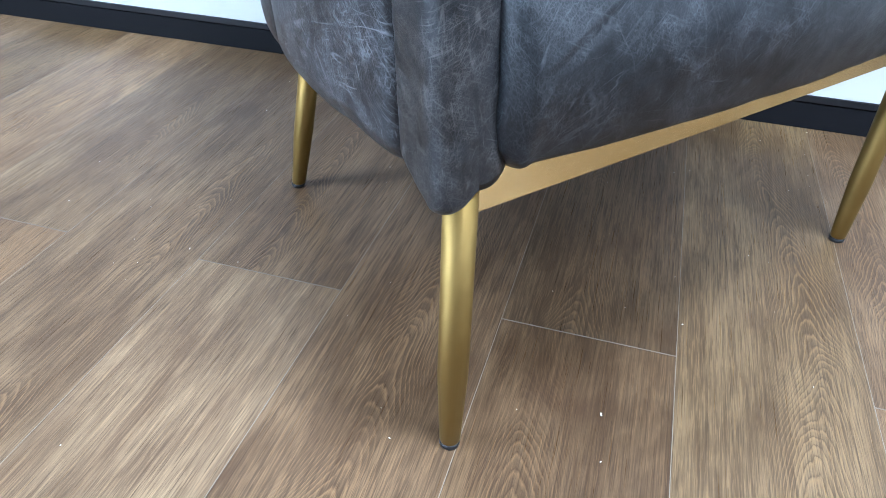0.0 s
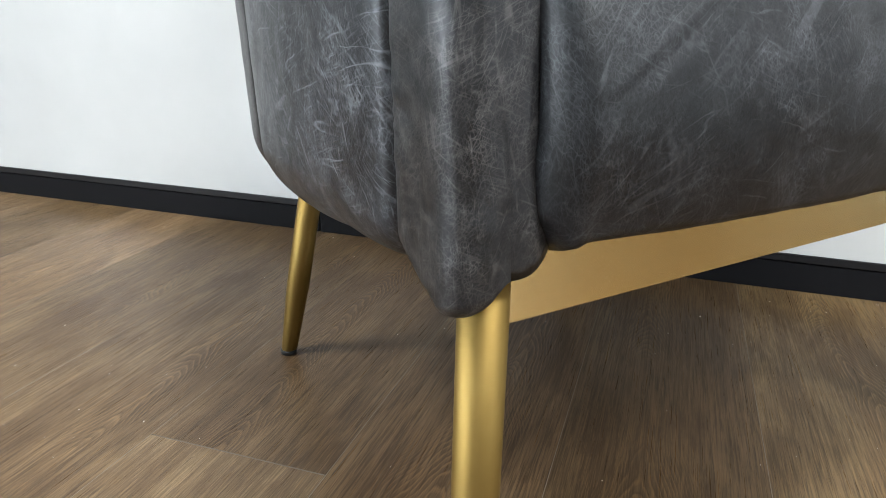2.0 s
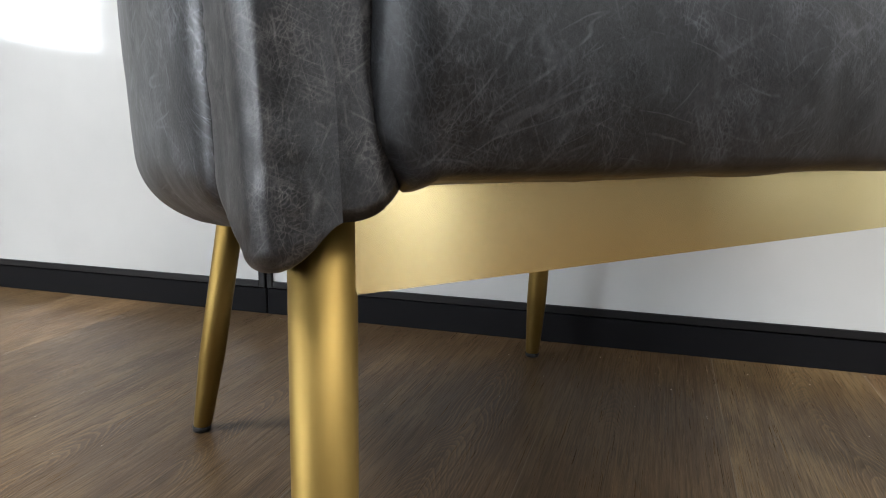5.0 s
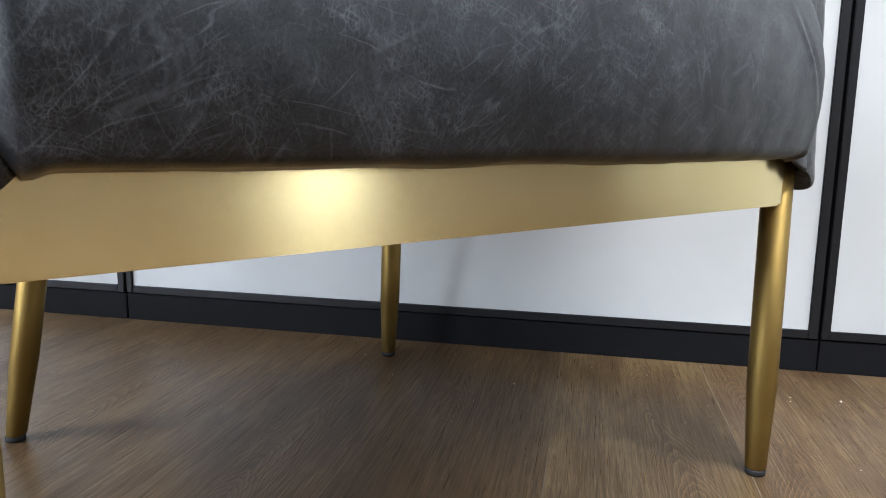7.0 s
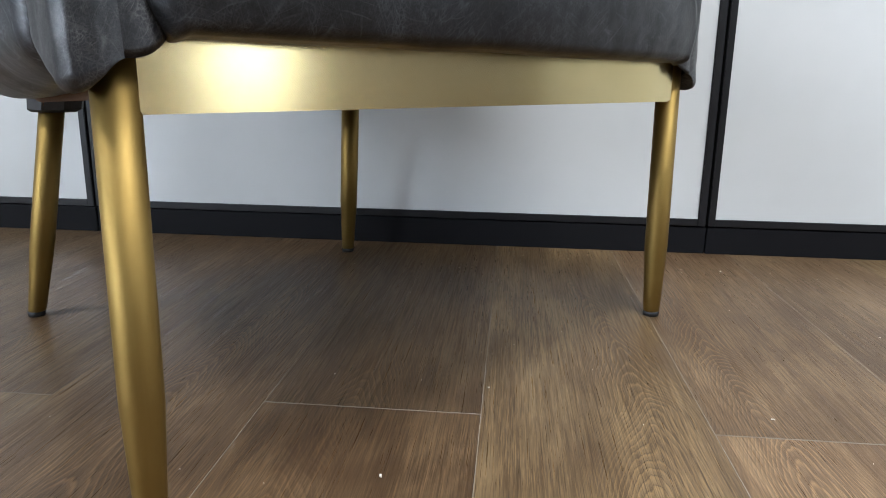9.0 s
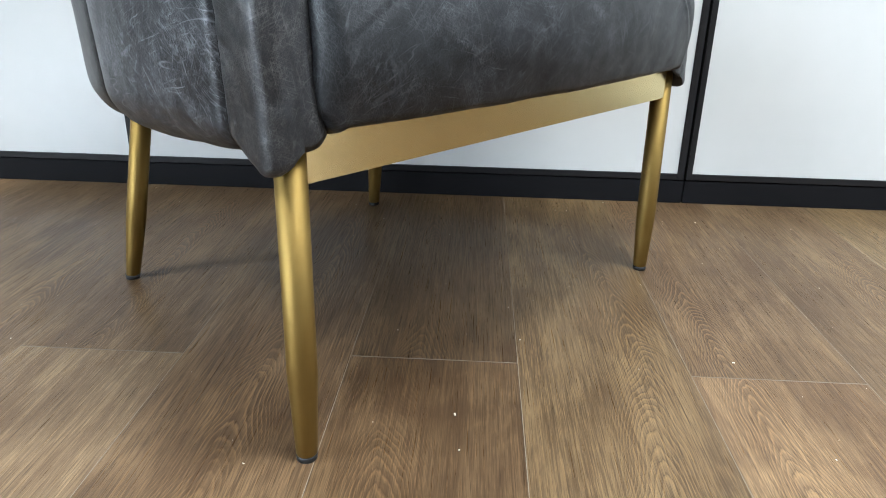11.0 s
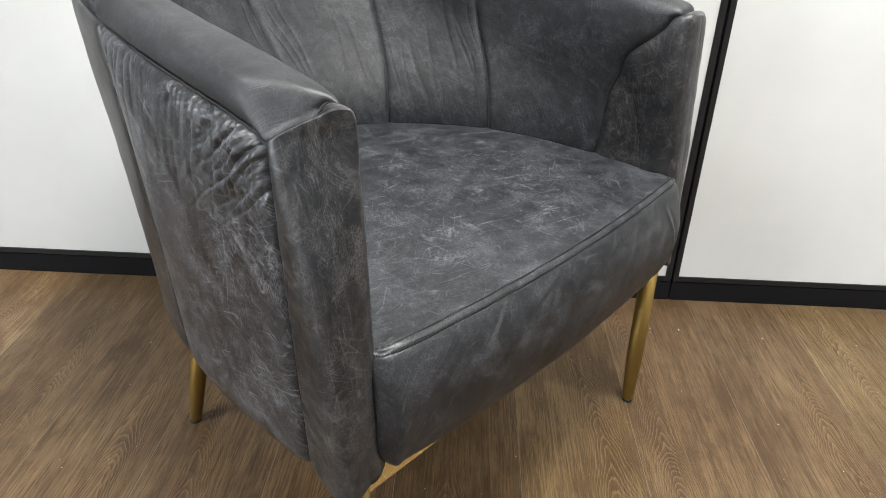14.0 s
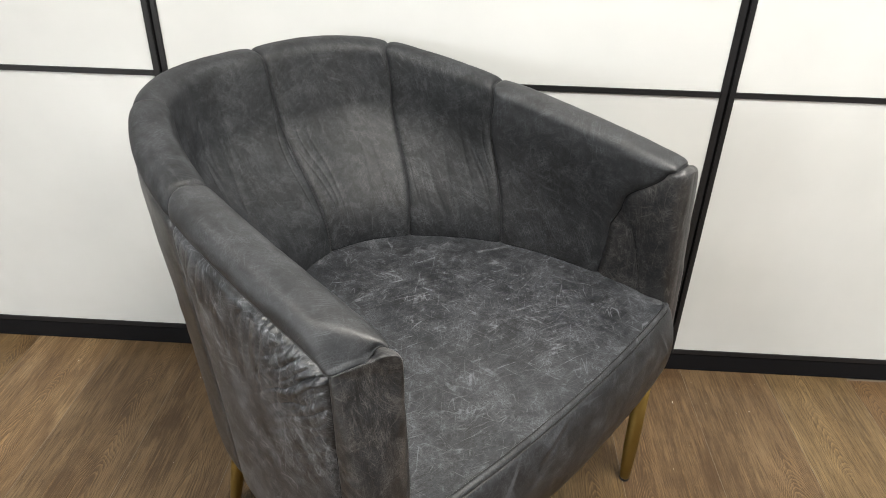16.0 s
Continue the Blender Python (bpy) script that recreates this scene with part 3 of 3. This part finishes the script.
def from_sheet(lo, hi, v0, v1, ns, nv):
    """Sheet of the shell between two seam lines lo(v) and hi(v)."""
    v = v_steps(v0, v1, nv)[None, :]
    t = crowd(np.linspace(0, 1, ns))[:, None]
    s = lo(v) * (1 - t) + hi(v) * t
    return shell(s, np.broadcast_to(v, s.shape))


# seam lines: arc from the middle of the back as a function of v
def line(top, foot):
    def f(v):
        k = np.clip((v - 0.15) / 0.47, 0, 1)
        return foot + (top - foot) * k * k * (3 - 2 * k)
    return f


def band_edge(sign):
    """Seam of the front band: over the inside, across the slanted end of the left arm or the square one of the right, down the outside."""
    over = (0.046, 0.018, 0.018, 0.030, 0.046, 0.054, 0.057) if sign < 0 else (0.046, 0.018, 0.015, 0.015, 0.018, 0.026, 0.032)

    knots = np.linspace(-0.2, 2.2, 961)
    along = np.interp(knots, (0.0, 0.158, 0.218, 0.305, 0.383, 0.472, 0.529, 0.581, 0.654, 0.70, 0.81, 0.92, 0.975, 1.0, 1.5, 2.0),
                      (0.285, 0.272, 0.262, 0.220, 0.176, 0.126, 0.082) + over + (0.064, 0.071))
    # one flowing line, no corners
    near = np.arange(-44, 45)
    weight = np.exp(-(near / 17.0) ** 2)
    along = np.convolve(np.pad(along, 44, mode="edge"), weight / weight.sum(), "valid")

    def f(v):
        return sign * (HALF - np.interp(v, knots, along))
    return f


S_MID, S_TWO, S_THREE = 0.0, arc(36.5), arc(67.3)
F_TWO, F_THREE = arc(27.5), arc(52.0)


def panel(name, lo, hi, v0, v1, ns, nv, mat, seed, **kw):
    P = from_sheet(lo, hi, v0, v1, ns, nv)
    # true outward direction: from the middle surface of the shell
    vv = np.broadcast_to(v_steps(v0, v1, nv)[None, :], P.shape[:2])
    ref = np.where((vv < 0.81)[..., None], np.array([0, 0.15, 0.55]) - P, P - np.array([0, 0.15, 0.5]))
    return upholster(name, P, mat, lambda Q: ref, seed=seed, **kw)


def billow(k, gain=2.6):
    """Rounded swellings with sharp valleys between them."""
    return np.clip(np.abs(k) * gain, 0, 1) ** 0.55 - 0.6


def creases(P):
    """Long upright wrinkles where the hide is drawn over the back."""
    x, z = P[..., 0], P[..., 2]
    where = np.clip(field(P, (6, 6, 5), 6.1, 2) * 1.8 + 0.55, 0, 1) * np.clip((z - 0.46) / 0.06, 0, 1) * np.clip((0.735 - z) / 0.04, 0, 1)
    turn_ = np.arctan2(x, P[..., 1] - 0.05) * 0.42
    Q = np.stack([(turn_ + 0.10 * (z - 0.6) * np.sign(x)) * 62 + field(P, (9, 9, 9), 2.2, 1), 0 * z + 3.0, z * 7.0], -1)
    k = field(Q, (1.0, 1.0, 1.0), 3.3, 1)
    return where * (0.0004 * billow(k, 3.0) - 0.0009 * np.clip(1 - np.abs(k) * 6, 0, 1) ** 2)


def fold(P):
    """A diagonal fold at the end of the seat front, and slack lower edge."""
    x, z = P[..., 0], P[..., 2]
    out = np.zeros(x.shape)
    for x0, z0, x1, z1, a in ((-0.285, 0.366, -0.200, 0.420, 0.0008), (0.275, 0.345, 0.235, 0.415, 0.0018), (-0.10, 0.40, -0.02, 0.43, 0.0010)):
        dx, dz = x1 - x0, z1 - z0
        ln = math.hypot(dx, dz)
        t = ((x - x0) * dx + (z - z0) * dz) / ln ** 2
        d = ((x - x0) * -dz + (z - z0) * dx) / ln
        w = np.clip(1 - np.abs(t - 0.5) * 1.7, 0, 1)
        out += a * w * (np.exp(-((d - 0.004) / 0.0035) ** 2) - np.exp(-((d + 0.003) / 0.004) ** 2))
    out += 0.0003 * np.sin(x * 47) * np.clip((0.33 - z) / 0.03, 0, 1)
    return out


def band_creases(P):
    """Short level puckers beside the outer seam of the front band."""
    z, b = P[..., 2], P[..., 1]
    near = np.clip((b - 0.000) / 0.045, 0, 1) * np.clip((np.abs(P[..., 0]) - 0.308) / 0.016, 0, 1)
    where = np.clip((z - 0.31) / 0.04, 0, 1) * np.clip((0.60 - z) / 0.06, 0, 1) * np.clip(field(P, (4, 4, 12), 1.2, 2) * 1.8 + 0.6, 0, 1)
    Q = P.copy()
    Q[..., 2] -= 0.25 * b
    return near * where * 0.0034 * billow(field(Q, (14, 14, 62), 5.5, 2)) + 0.0005 * billow(field(P, (60, 60, 60), 7.7, 2))


inner_label = "channelled dark grey leather back panel"
for sign, nm in ((-1, "left"), (1, "right")):
    be = band_edge(sign)
    l1, l2, l3 = line(sign * S_MID, sign * S_MID), line(sign * S_TWO, sign * F_TWO), line(sign * S_THREE, sign * F_THREE)
    panel("back_panel", l1, l2, 0, 1, 120, 220, LEATHER, 2.0 + sign, label=inner_label, extra=creases, edges=(0.8, 0.4 if sign < 0 else 0.8, 1, 1))
    panel("back_panel", l2, l3, 0, 1, 110, 220, LEATHER, 5.0 + sign, label=inner_label, extra=creases, edges=(0.3 if sign < 0 else 0.8, 1.0, 1, 1))
    panel("arm_panel", l3, be, 0, 1, 110, 190, LEATHER_ROLL, 8.0 + sign, label="dark grey leather arm panel rolled over the rim", edges=(1.0, 0.8, 1, 1.8))


def pleats(P):
    """Gathered puckers: drawn off the front seam and down from the roll of the arm, fading over the side."""
    r, b, z = P[..., 0], P[..., 1], P[..., 2]
    top_z = top_height(-np.interp(b, (0, 0.3, 0.6), (HALF, 0.5, 0))) - SEAM_DROP
    df, dt = np.clip(b - 0.048, 0, 1), np.clip(top_z - z, 0, 1)
    patchy = np.clip(field(P, (13, 13, 13), 2.7, 1) * 1.4 + 0.85, 0.25, 1)
    one = (1.0, 1.0, 1.0)
    bend = field(P, (16, 16, 16), 6.6, 1)
    F = np.stack([r * 0, df * 5.0 + 2, (z + 0.80 * df) * 70.0 + 0.7 * bend], -1)
    front = np.exp(-(df / 0.085) ** 2) * np.clip((z - 0.47) / 0.10, 0, 1) * patchy
    T = np.stack([r * 0, (b - 0.15 * dt) * 66.0 + 0.7 * bend, dt * 5.0], -1)
    top = np.exp(-(dt / 0.075) ** 2) * np.clip(1.15 - df / 0.30, 0.05, 1) * patchy
    D = np.stack([r * 0, (b * 0.70 + z * 0.71) * 50.0, (z * 0.70 - b * 0.71) * 22.0 + 0.5 * bend], -1)
    web = np.exp(-((df + dt) / 0.17) ** 2) * patchy
    out = 0.0080 * front * billow(field(F, one, 4.2, 1)) + 0.0062 * top * billow(field(T, one, 1.9, 1))
    out += 0.0022 * web * billow(field(D, one, 8.8, 1)) + 0.0012 * (front + top) * billow(field(2.1 * F, one, 3.1, 1))
    return out


for sign in (-1, 1):
    be = band_edge(sign)
    l2 = line(sign * S_THREE, sign * S_THREE)
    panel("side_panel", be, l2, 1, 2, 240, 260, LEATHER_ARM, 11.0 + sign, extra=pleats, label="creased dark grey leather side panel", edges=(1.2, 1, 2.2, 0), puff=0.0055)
    l0 = line(0, 0)
    panel("rear_panel", l2, l0, 1, 2, 70, 90, LEATHER_SIDE, 14.0 + sign, label="dark grey leather rear panel", edges=(1, 0, 1, 0))

# front bands of the arms
for sign in (-1, 1):
    be = band_edge(sign)
    nv = 220
    v = np.linspace(0.0, 2.0, nv)[None, :]
    t = np.linspace(0, 1, 48)[:, None]
    d = (HALF - np.abs(be(v)))
    s = sign * (HALF - d * t ** 2.5)
    P = shell(s, np.broadcast_to(v, s.shape))
    ref = P - np.array([sign * 0.317, 0.04, 0.45])
    ref[..., 2] *= 0.2
    upholster("front_band", P, LEATHER_SIDE, lambda Q: ref, edges=(0, 1, 0, 0), nose=True, seed=20.0 + sign, puff=0.0015, depth_=0.006, extra=band_creases, level=lambda Q: np.stack([Q[..., 0] + (Q[..., 1] + 0.022) * np.sign(Q[..., 0]) * np.tanh((np.abs(Q[..., 0]) - 0.31) / 0.012), Q[..., 2]], -1), label="dark grey leather front band of the arm")

def seam(path_s, path_v, inside_until=0.81):
    """Dark sewn line sunk between two panels, along arcs path_s at heights path_v."""
    step = 0.003
    ds = np.array([-step, 0, step])[:, None] if np.ptp(path_v) > 0.2 else np.zeros((3, 1))
    dv = np.zeros((3, 1)) if np.ptp(path_v) > 0.2 else np.array([-0.02, 0, 0.02])[:, None]
    v = np.clip(path_v[None, :] + dv, 0, 2)
    P = shell(path_s[None, :] + ds, v)
    n = normals(P)[1]
    C = P[1]
    ref = np.where((path_v < inside_until)[:, None], np.array([0, 0.15, 0.55]) - C, C - np.array([0, 0.15, 0.5]))
    n = n * np.sign((n * ref).sum(-1, keepdims=True))[:1]
    for k in range(1, len(n)):
        if n[k] @ n[k - 1] < 0:
            n[k] = -n[k]
    C = C - n * 0.0050
    t = np.gradient(C, axis=0)
    t = t / (np.linalg.norm(t, axis=-1, keepdims=True) + 1e-9)
    m = np.cross(t, n)
    rings = [C + 0.0014 * (math.cos(a) * n + math.sin(a) * m) for a in np.linspace(0, 2 * math.pi, 7)]
    return grid_part("seam", np.stack(rings, 1), THREAD, chair, "dark sewn seam")


vv_in = np.linspace(0.12, 1.0, 150)
for f in (line(S_MID, S_MID), line(S_TWO, F_TWO), line(S_THREE, F_THREE), line(-S_TWO, -F_TWO), line(-S_THREE, -F_THREE)):
    seam(f(vv_in) + 0 * vv_in, vv_in)
for sign in (-1, 1):
    vb = np.linspace(0.30, 1.93, 260)
    seam(band_edge(sign)(vb), vb)
    sa_ = np.linspace(0.02, float(np.abs(band_edge(1)(np.array([1.0])))[0]), 160) * sign
    seam(sa_, np.full(160, 1.0))

# ---- seat ----
A_IN, D_IN = 0.300, 0.515


def seat_front(x):
    return -0.019 - 0.018 * (1 - (x / 0.30) ** 2) + 0.022 * np.clip((np.abs(x) - 0.280) / 0.020, 0, 1) ** 2


def seat_sheet():
    sx = np.sin(np.linspace(-1, 1, 121) * math.pi / 2)[:, None]
    t = np.linspace(0, 1, 110)[None, :] ** 1.9
    x = sx * A_IN + 0 * t
    back = D_IN * np.clip(1 - np.abs(sx) ** 2.2, 0, 1) ** (1 / 2.2)
    b = seat_front(x) * (1 - t) + np.maximum(back, 0.12) * t
    u = np.clip(b / 0.5, 0, 1)
    z = 0.438 + 0.020 * np.sin(np.clip(u * 1.6, 0, 1) * math.pi / 2) - 0.012 * u ** 2 - 0.010 * np.abs(x / 0.3) ** 3 * np.clip((b + 0.02) / 0.12, 0, 1)
    return np.stack([x, b, z], -1)


def UP(Q):
    return np.broadcast_to(np.array([0.0, 0.0, 1.0]), Q.shape)


def AHEAD(Q):
    return np.broadcast_to(np.array([0.0, -1.0, 0.0]), Q.shape)


def corner_folds(P):
    """Small folds where the seat is drawn into its front corners."""
    x, b = P[..., 0], P[..., 1]
    d = np.hypot(np.abs(x) - 0.300, b + 0.012)
    k = np.sin(np.arctan2(b + 0.03, 0.31 - np.abs(x)) * 9.0)
    return 0.0042 * np.exp(-(d / 0.030) ** 2) * k


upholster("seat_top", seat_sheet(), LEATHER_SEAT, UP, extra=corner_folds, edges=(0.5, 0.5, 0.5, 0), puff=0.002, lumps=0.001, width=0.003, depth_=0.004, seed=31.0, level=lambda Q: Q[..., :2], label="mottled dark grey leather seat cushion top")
xs = np.linspace(-0.300, 0.300, 200)[:, None]
zz = np.linspace(0, 1, 60)[None, :]
zf = 0.437 - zz * (0.437 - 0.303 - np.where(xs < 0, 0.014, 0.006) * np.clip((np.abs(xs) - 0.283) / 0.013, 0, 1) + 0.003 * np.exp(-((np.abs(xs) - 0.281) / 0.005) ** 2))
bulge = 0.014 * np.sin(zz * math.pi) ** 0.8 + 0.009 * zz
under = np.clip((zz - 0.95) / 0.05, 0, 1) ** 2 * 0.014
P = np.stack([xs + 0 * zz, seat_front(xs) - bulge + under, zf + 0 * xs], -1)
upholster("seat_front", P, LEATHER_FRONT, AHEAD, edges=(1, 1, 0.7, 0), puff=0.002, lumps=0.0014, seed=37.0, extra=fold, label="dark grey leather seat front")

# flat folded welt along the front edge of the seat, stitched down along both sides
def welt_line(x, a):
    """Place across the welt, a: 0 on the seat, 1 on the front."""
    b = seat_front(x) + 0.0062 - 0.0085 * a - 0.0022 * np.sin(a * math.pi) * a
    z = 0.4400 - 0.0066 * a ** 1.5 + 0.0009 * np.sin(a * math.pi)
    # both ends sink into the corners
    sunk = np.clip((np.abs(x) - 0.262) / 0.026, 0, 1) ** 2
    return b + 0.008 * sunk, z - 0.004 * sunk


xw = np.linspace(-0.286, 0.287, 260)[:, None]
an = np.linspace(-0.08, 1.08, 22)[None, :]
bw, zw = welt_line(xw, np.clip(an, 0, 1))
dip = np.clip(np.maximum(-an, an - 1) / 0.08, 0, 1) * 0.0016 + 0.0006 * (np.exp(-((an - 0.14) / 0.05) ** 2) + np.exp(-((an - 0.86) / 0.05) ** 2))
Pw = np.stack([xw + 0 * an, bw + dip * 0.5, zw - dip * 0.8 + 0.0004 * np.sin(xw * 90)], -1)
upholster("welt", Pw, LEATHER_FRONT, AHEAD, edges=(0, 0, 0, 0), puff=0.0, lumps=0.0004, seed=41.0, label="folded leather welt along the seat edge")
for a in (0.12, 0.88):
    bm = bmesh.new()
    for k in range(118):
        x = -0.284 + k * 0.568 / 117
        b, z = welt_line(x, a)
        box(bm, x - 0.0016, x + 0.0016, b - 0.0009, b + 0.0006, z - 0.0008, z + 0.0007)
    part("stitching", bm, STITCH, chair, "dark thread stitched along the seat edge")

# underside
bm = bmesh.new()
ring = []
for k in range(41):
    s = -HALF + 2 * HALF * k / 40
    r, b = plan(s, 0.29)
    ring.append((float(r) * 0.96, max(0.02, float(b) * 0.97)))
vs = [bm.verts.new((x * 0.97, y * 0.97, 0.268 - 0.010 * min(1, max(0, y - 0.1) / 0.15))) for x, y in ring]
vt = [bm.verts.new((x, y, 0.286)) for x, y in ring]
bm.faces.new(vs)
bm.faces.new(vt[::-1])
for k in range(41):
    j = (k + 1) % 41
    bm.faces.new((vs[k], vt[k], vt[j], vs[j]))
part("underside", bm, LINING, chair, "brown lining under the seat")


# ---- brass frame ----
def tube(bm, rings, seg=40):
    loops = []
    for (x, y, z, rad) in rings:
        loops.append([bm.verts.new((x + rad * math.cos(2 * math.pi * k / seg), y + rad * math.sin(2 * math.pi * k / seg), z)) for k in range(seg)])
    for a, b in zip(loops, loops[1:]):
        for k in range(seg):
            j = (k + 1) % seg
            bm.faces.new((a[k], a[j], b[j], b[k]))
    bm.faces.new(loops[0][::-1])
    bm.faces.new(loops[-1])


def leg(foot, head, label=""):
    fx, fy = foot
    hx, hy, hz = head
    bm = bmesh.new()
    rings = []
    for z, rad in ((0.006, 0.0092), (0.0075, 0.0098), (0.045, 0.0114), (0.082, 0.0131), (0.086, 0.0133), (0.090, 0.0134), (hz, 0.0132)):
        t = z / hz
        rings.append((fx + (hx - fx) * t, fy + (hy - fy) * t, z, rad))
    tube(bm, rings)
    ob = part("leg", bm, BRASS_LEG_DIM, chair, "brushed brass tapered leg", True)
    bm = bmesh.new()
    tube(bm, [(fx, fy, 0.0, 0.0088), (fx, fy, 0.001, 0.0096), (fx, fy, 0.0052, 0.0098), (fx, fy, 0.0062, 0.0092)], 28)
    part("foot_cap", bm, RUBBER, ob, "black rubber foot cap", True)
    return ob


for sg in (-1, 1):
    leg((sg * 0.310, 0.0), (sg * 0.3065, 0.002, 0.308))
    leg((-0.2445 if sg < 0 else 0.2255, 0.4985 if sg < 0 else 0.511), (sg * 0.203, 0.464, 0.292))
    bm = bmesh.new()
    tube(bm, [(sg * 0.2075, 0.469, 0.2400, 0.024), (sg * 0.2065, 0.468, 0.2430, 0.029), (sg * 0.2045, 0.466, 0.2620, 0.030)], 8)
    part("mounting_plate", bm, RUBBER, chair, "black plate at the head of the back leg")
box_part("front_rail", (-0.3055, 0.3055, -0.0078, 0.014, 0.260, 0.312), BRASS_RAIL, chair, "brushed brass front rail", 0.0015)

# a loose thread under the side
bm = bmesh.new()
old = None
for k in range(9):
    a = k / 8
    c = Vector((-0.235 + 0.006 * math.sin(a * 5), 0.395 - 0.012 * a + 0.004 * math.sin(a * 7), 0.284 - 0.034 * a))
    ring = [bm.verts.new(c + Vector((0.0005 * math.cos(q), 0.0005 * math.sin(q), 0))) for q in (0, 2.09, 4.19)]
    if old:
        for j in range(3):
            bm.faces.new((old[j], old[(j + 1) % 3], ring[(j + 1) % 3], ring[j]))
    old = ring
part("loose_thread", bm, LINING, chair, "loose brown thread hanging under the side")

# ---- floor ----
tagged(box_part("floor", (X0, X1, Y0, WALL_Y + 0.05, -0.05, -0.0035), SUB), "dark brown wood plank floor", "floor", kind="structure")
floor = bpy.data.objects["floor"]
PW, PL, TURN_F = 0.1935, 1.285, 0.3


def plank_mesh(length, wood):
    bm = bmesh.new()
    w, b, bl = PW / 2, 0.0008, 0.0004
    lo = [(-w, 0.0002), (w, 0.0002), (w, length - 0.0002), (-w, length - 0.0002)]
    hi = [(-w + bl, b), (w - bl, b), (w - bl, length - b), (-w + bl, length - b)]
    vl = [bm.verts.new((x, y, -0.0036)) for x, y in lo]
    vm = [bm.verts.new((x, y, -0.0002)) for x, y in lo]
    vh = [bm.verts.new((x, y, 0)) for x, y in hi]
    bm.faces.new(vh)
    for k in range(4):
        j = (k + 1) % 4
        bm.faces.new((vl[k], vl[j], vm[j], vm[k]))
        bm.faces.new((vm[k], vm[j], vh[j], vh[k]))
    me = bpy.data.meshes.new("plank")
    bm.to_mesh(me)
    bm.free()
    me.materials.append(WOODS[wood])
    me.materials.append(SUB)
    me.materials.append(SUB_LONG)
    for f in me.polygons:
        f.material_index = 0 if f.normal.z > 0.99 else (2 if abs(f.normal.x) > 0.3 else 1)
    return me


meshes = {}
# tones of the boards round the chair; dark ones beneath also deepen its shade
SHADES = {(0, -1): 0, (0, 0): 0, (1, -1): 2, (1, 0): 1, (2, 0): 1, (2, -1): 3, (3, -1): 1, (-1, -1): 1, (-1, 0): 0, (-2, -1): 3, (-2, 0): 1, (-3, -1): 1, (-3, 0): 1}
# joints that lie almost in one line, every second board
ALIGNED = {-4: -0.012, -2: -0.009, 0: 0.002, 2: -0.010}
rng = random.Random(5)
turn = pose(0.0065, 0.181, 0, 0, 0, TURN_F)
for col in range(-16, 17):
    start = 0.0 if col % 2 == 0 else 0.645
    if col in ALIGNED:
        start += ALIGNED[col]
    else:
        start += (rng.uniform(-0.25, 0.25) if col % 2 else rng.uniform(-0.3, 0.3)) if abs(col) > 4 else 0.015
    for row in range(-4, 2):
        x, lo = (col + 0.5) * PW, start + row * PL
        hi = min(lo + PL, WALL_Y + 0.02 - 0.181)
        lo = max(lo, Y0 - 0.02 - 0.181)
        if hi - lo < 0.05 or not X0 - 0.05 < x < X1 + 0.05:
            continue
        length = round(hi - lo, 3)
        wood = SHADES.get((col, row), rng.choice((1, 1, 2, 3)))
        if (length, wood) not in meshes:
            meshes[length, wood] = plank_mesh(length, wood)
        ob = new("plank", meshes[length, wood])
        ob.matrix_world = turn @ pose(x, lo, 0)
        ob.parent = floor

# ---- small debris on the floor ----
bm = bmesh.new()
rng = random.Random(11)
spots = [(0.132, 0.078, 2.2), (0.541, 0.701, 2.2), (0.704, 0.684, 1.3), (0.451, 0.207, 1.8)]
for k in range(150):
    spots.append((rng.uniform(-0.7, 1.3), rng.uniform(-0.45, 0.78), rng.choice((0.5, 0.6, 0.8, 1.2))))
for k in range(40):
    spots.append((rng.uniform(-1.2, 1.6), rng.uniform(0.70, 0.80), rng.choice((0.6, 0.8, 1.4))))
for x, y, size in spots:
    a, r = rng.uniform(0, 6.28), size * 0.001
    q = []
    for k, (u, w) in enumerate(((-1, -0.4), (0.9, -0.5), (1.1, 0.35), (-0.7, 0.5))):
        u, w = u * rng.uniform(0.7, 1.3) * r, w * rng.uniform(0.6, 1.3) * r
        q.append((x + u * math.cos(a) - w * math.sin(a), y + u * math.sin(a) + w * math.cos(a)))
    lo = [bm.verts.new((px, py, 0.0002)) for px, py in q]
    hi = [bm.verts.new((px * 0.8 + x * 0.2, py * 0.8 + y * 0.2, 0.0002 + r * rng.uniform(0.15, 0.5))) for px, py in q]
    bm.faces.new(hi)
    for k in range(4):
        j = (k + 1) % 4
        bm.faces.new((lo[k], lo[j], hi[j], hi[k]))
tagged(part("floor_debris", bm, DUST), "tiny pale crumbs and dust scattered on the floor", "debris", kind="stuff")
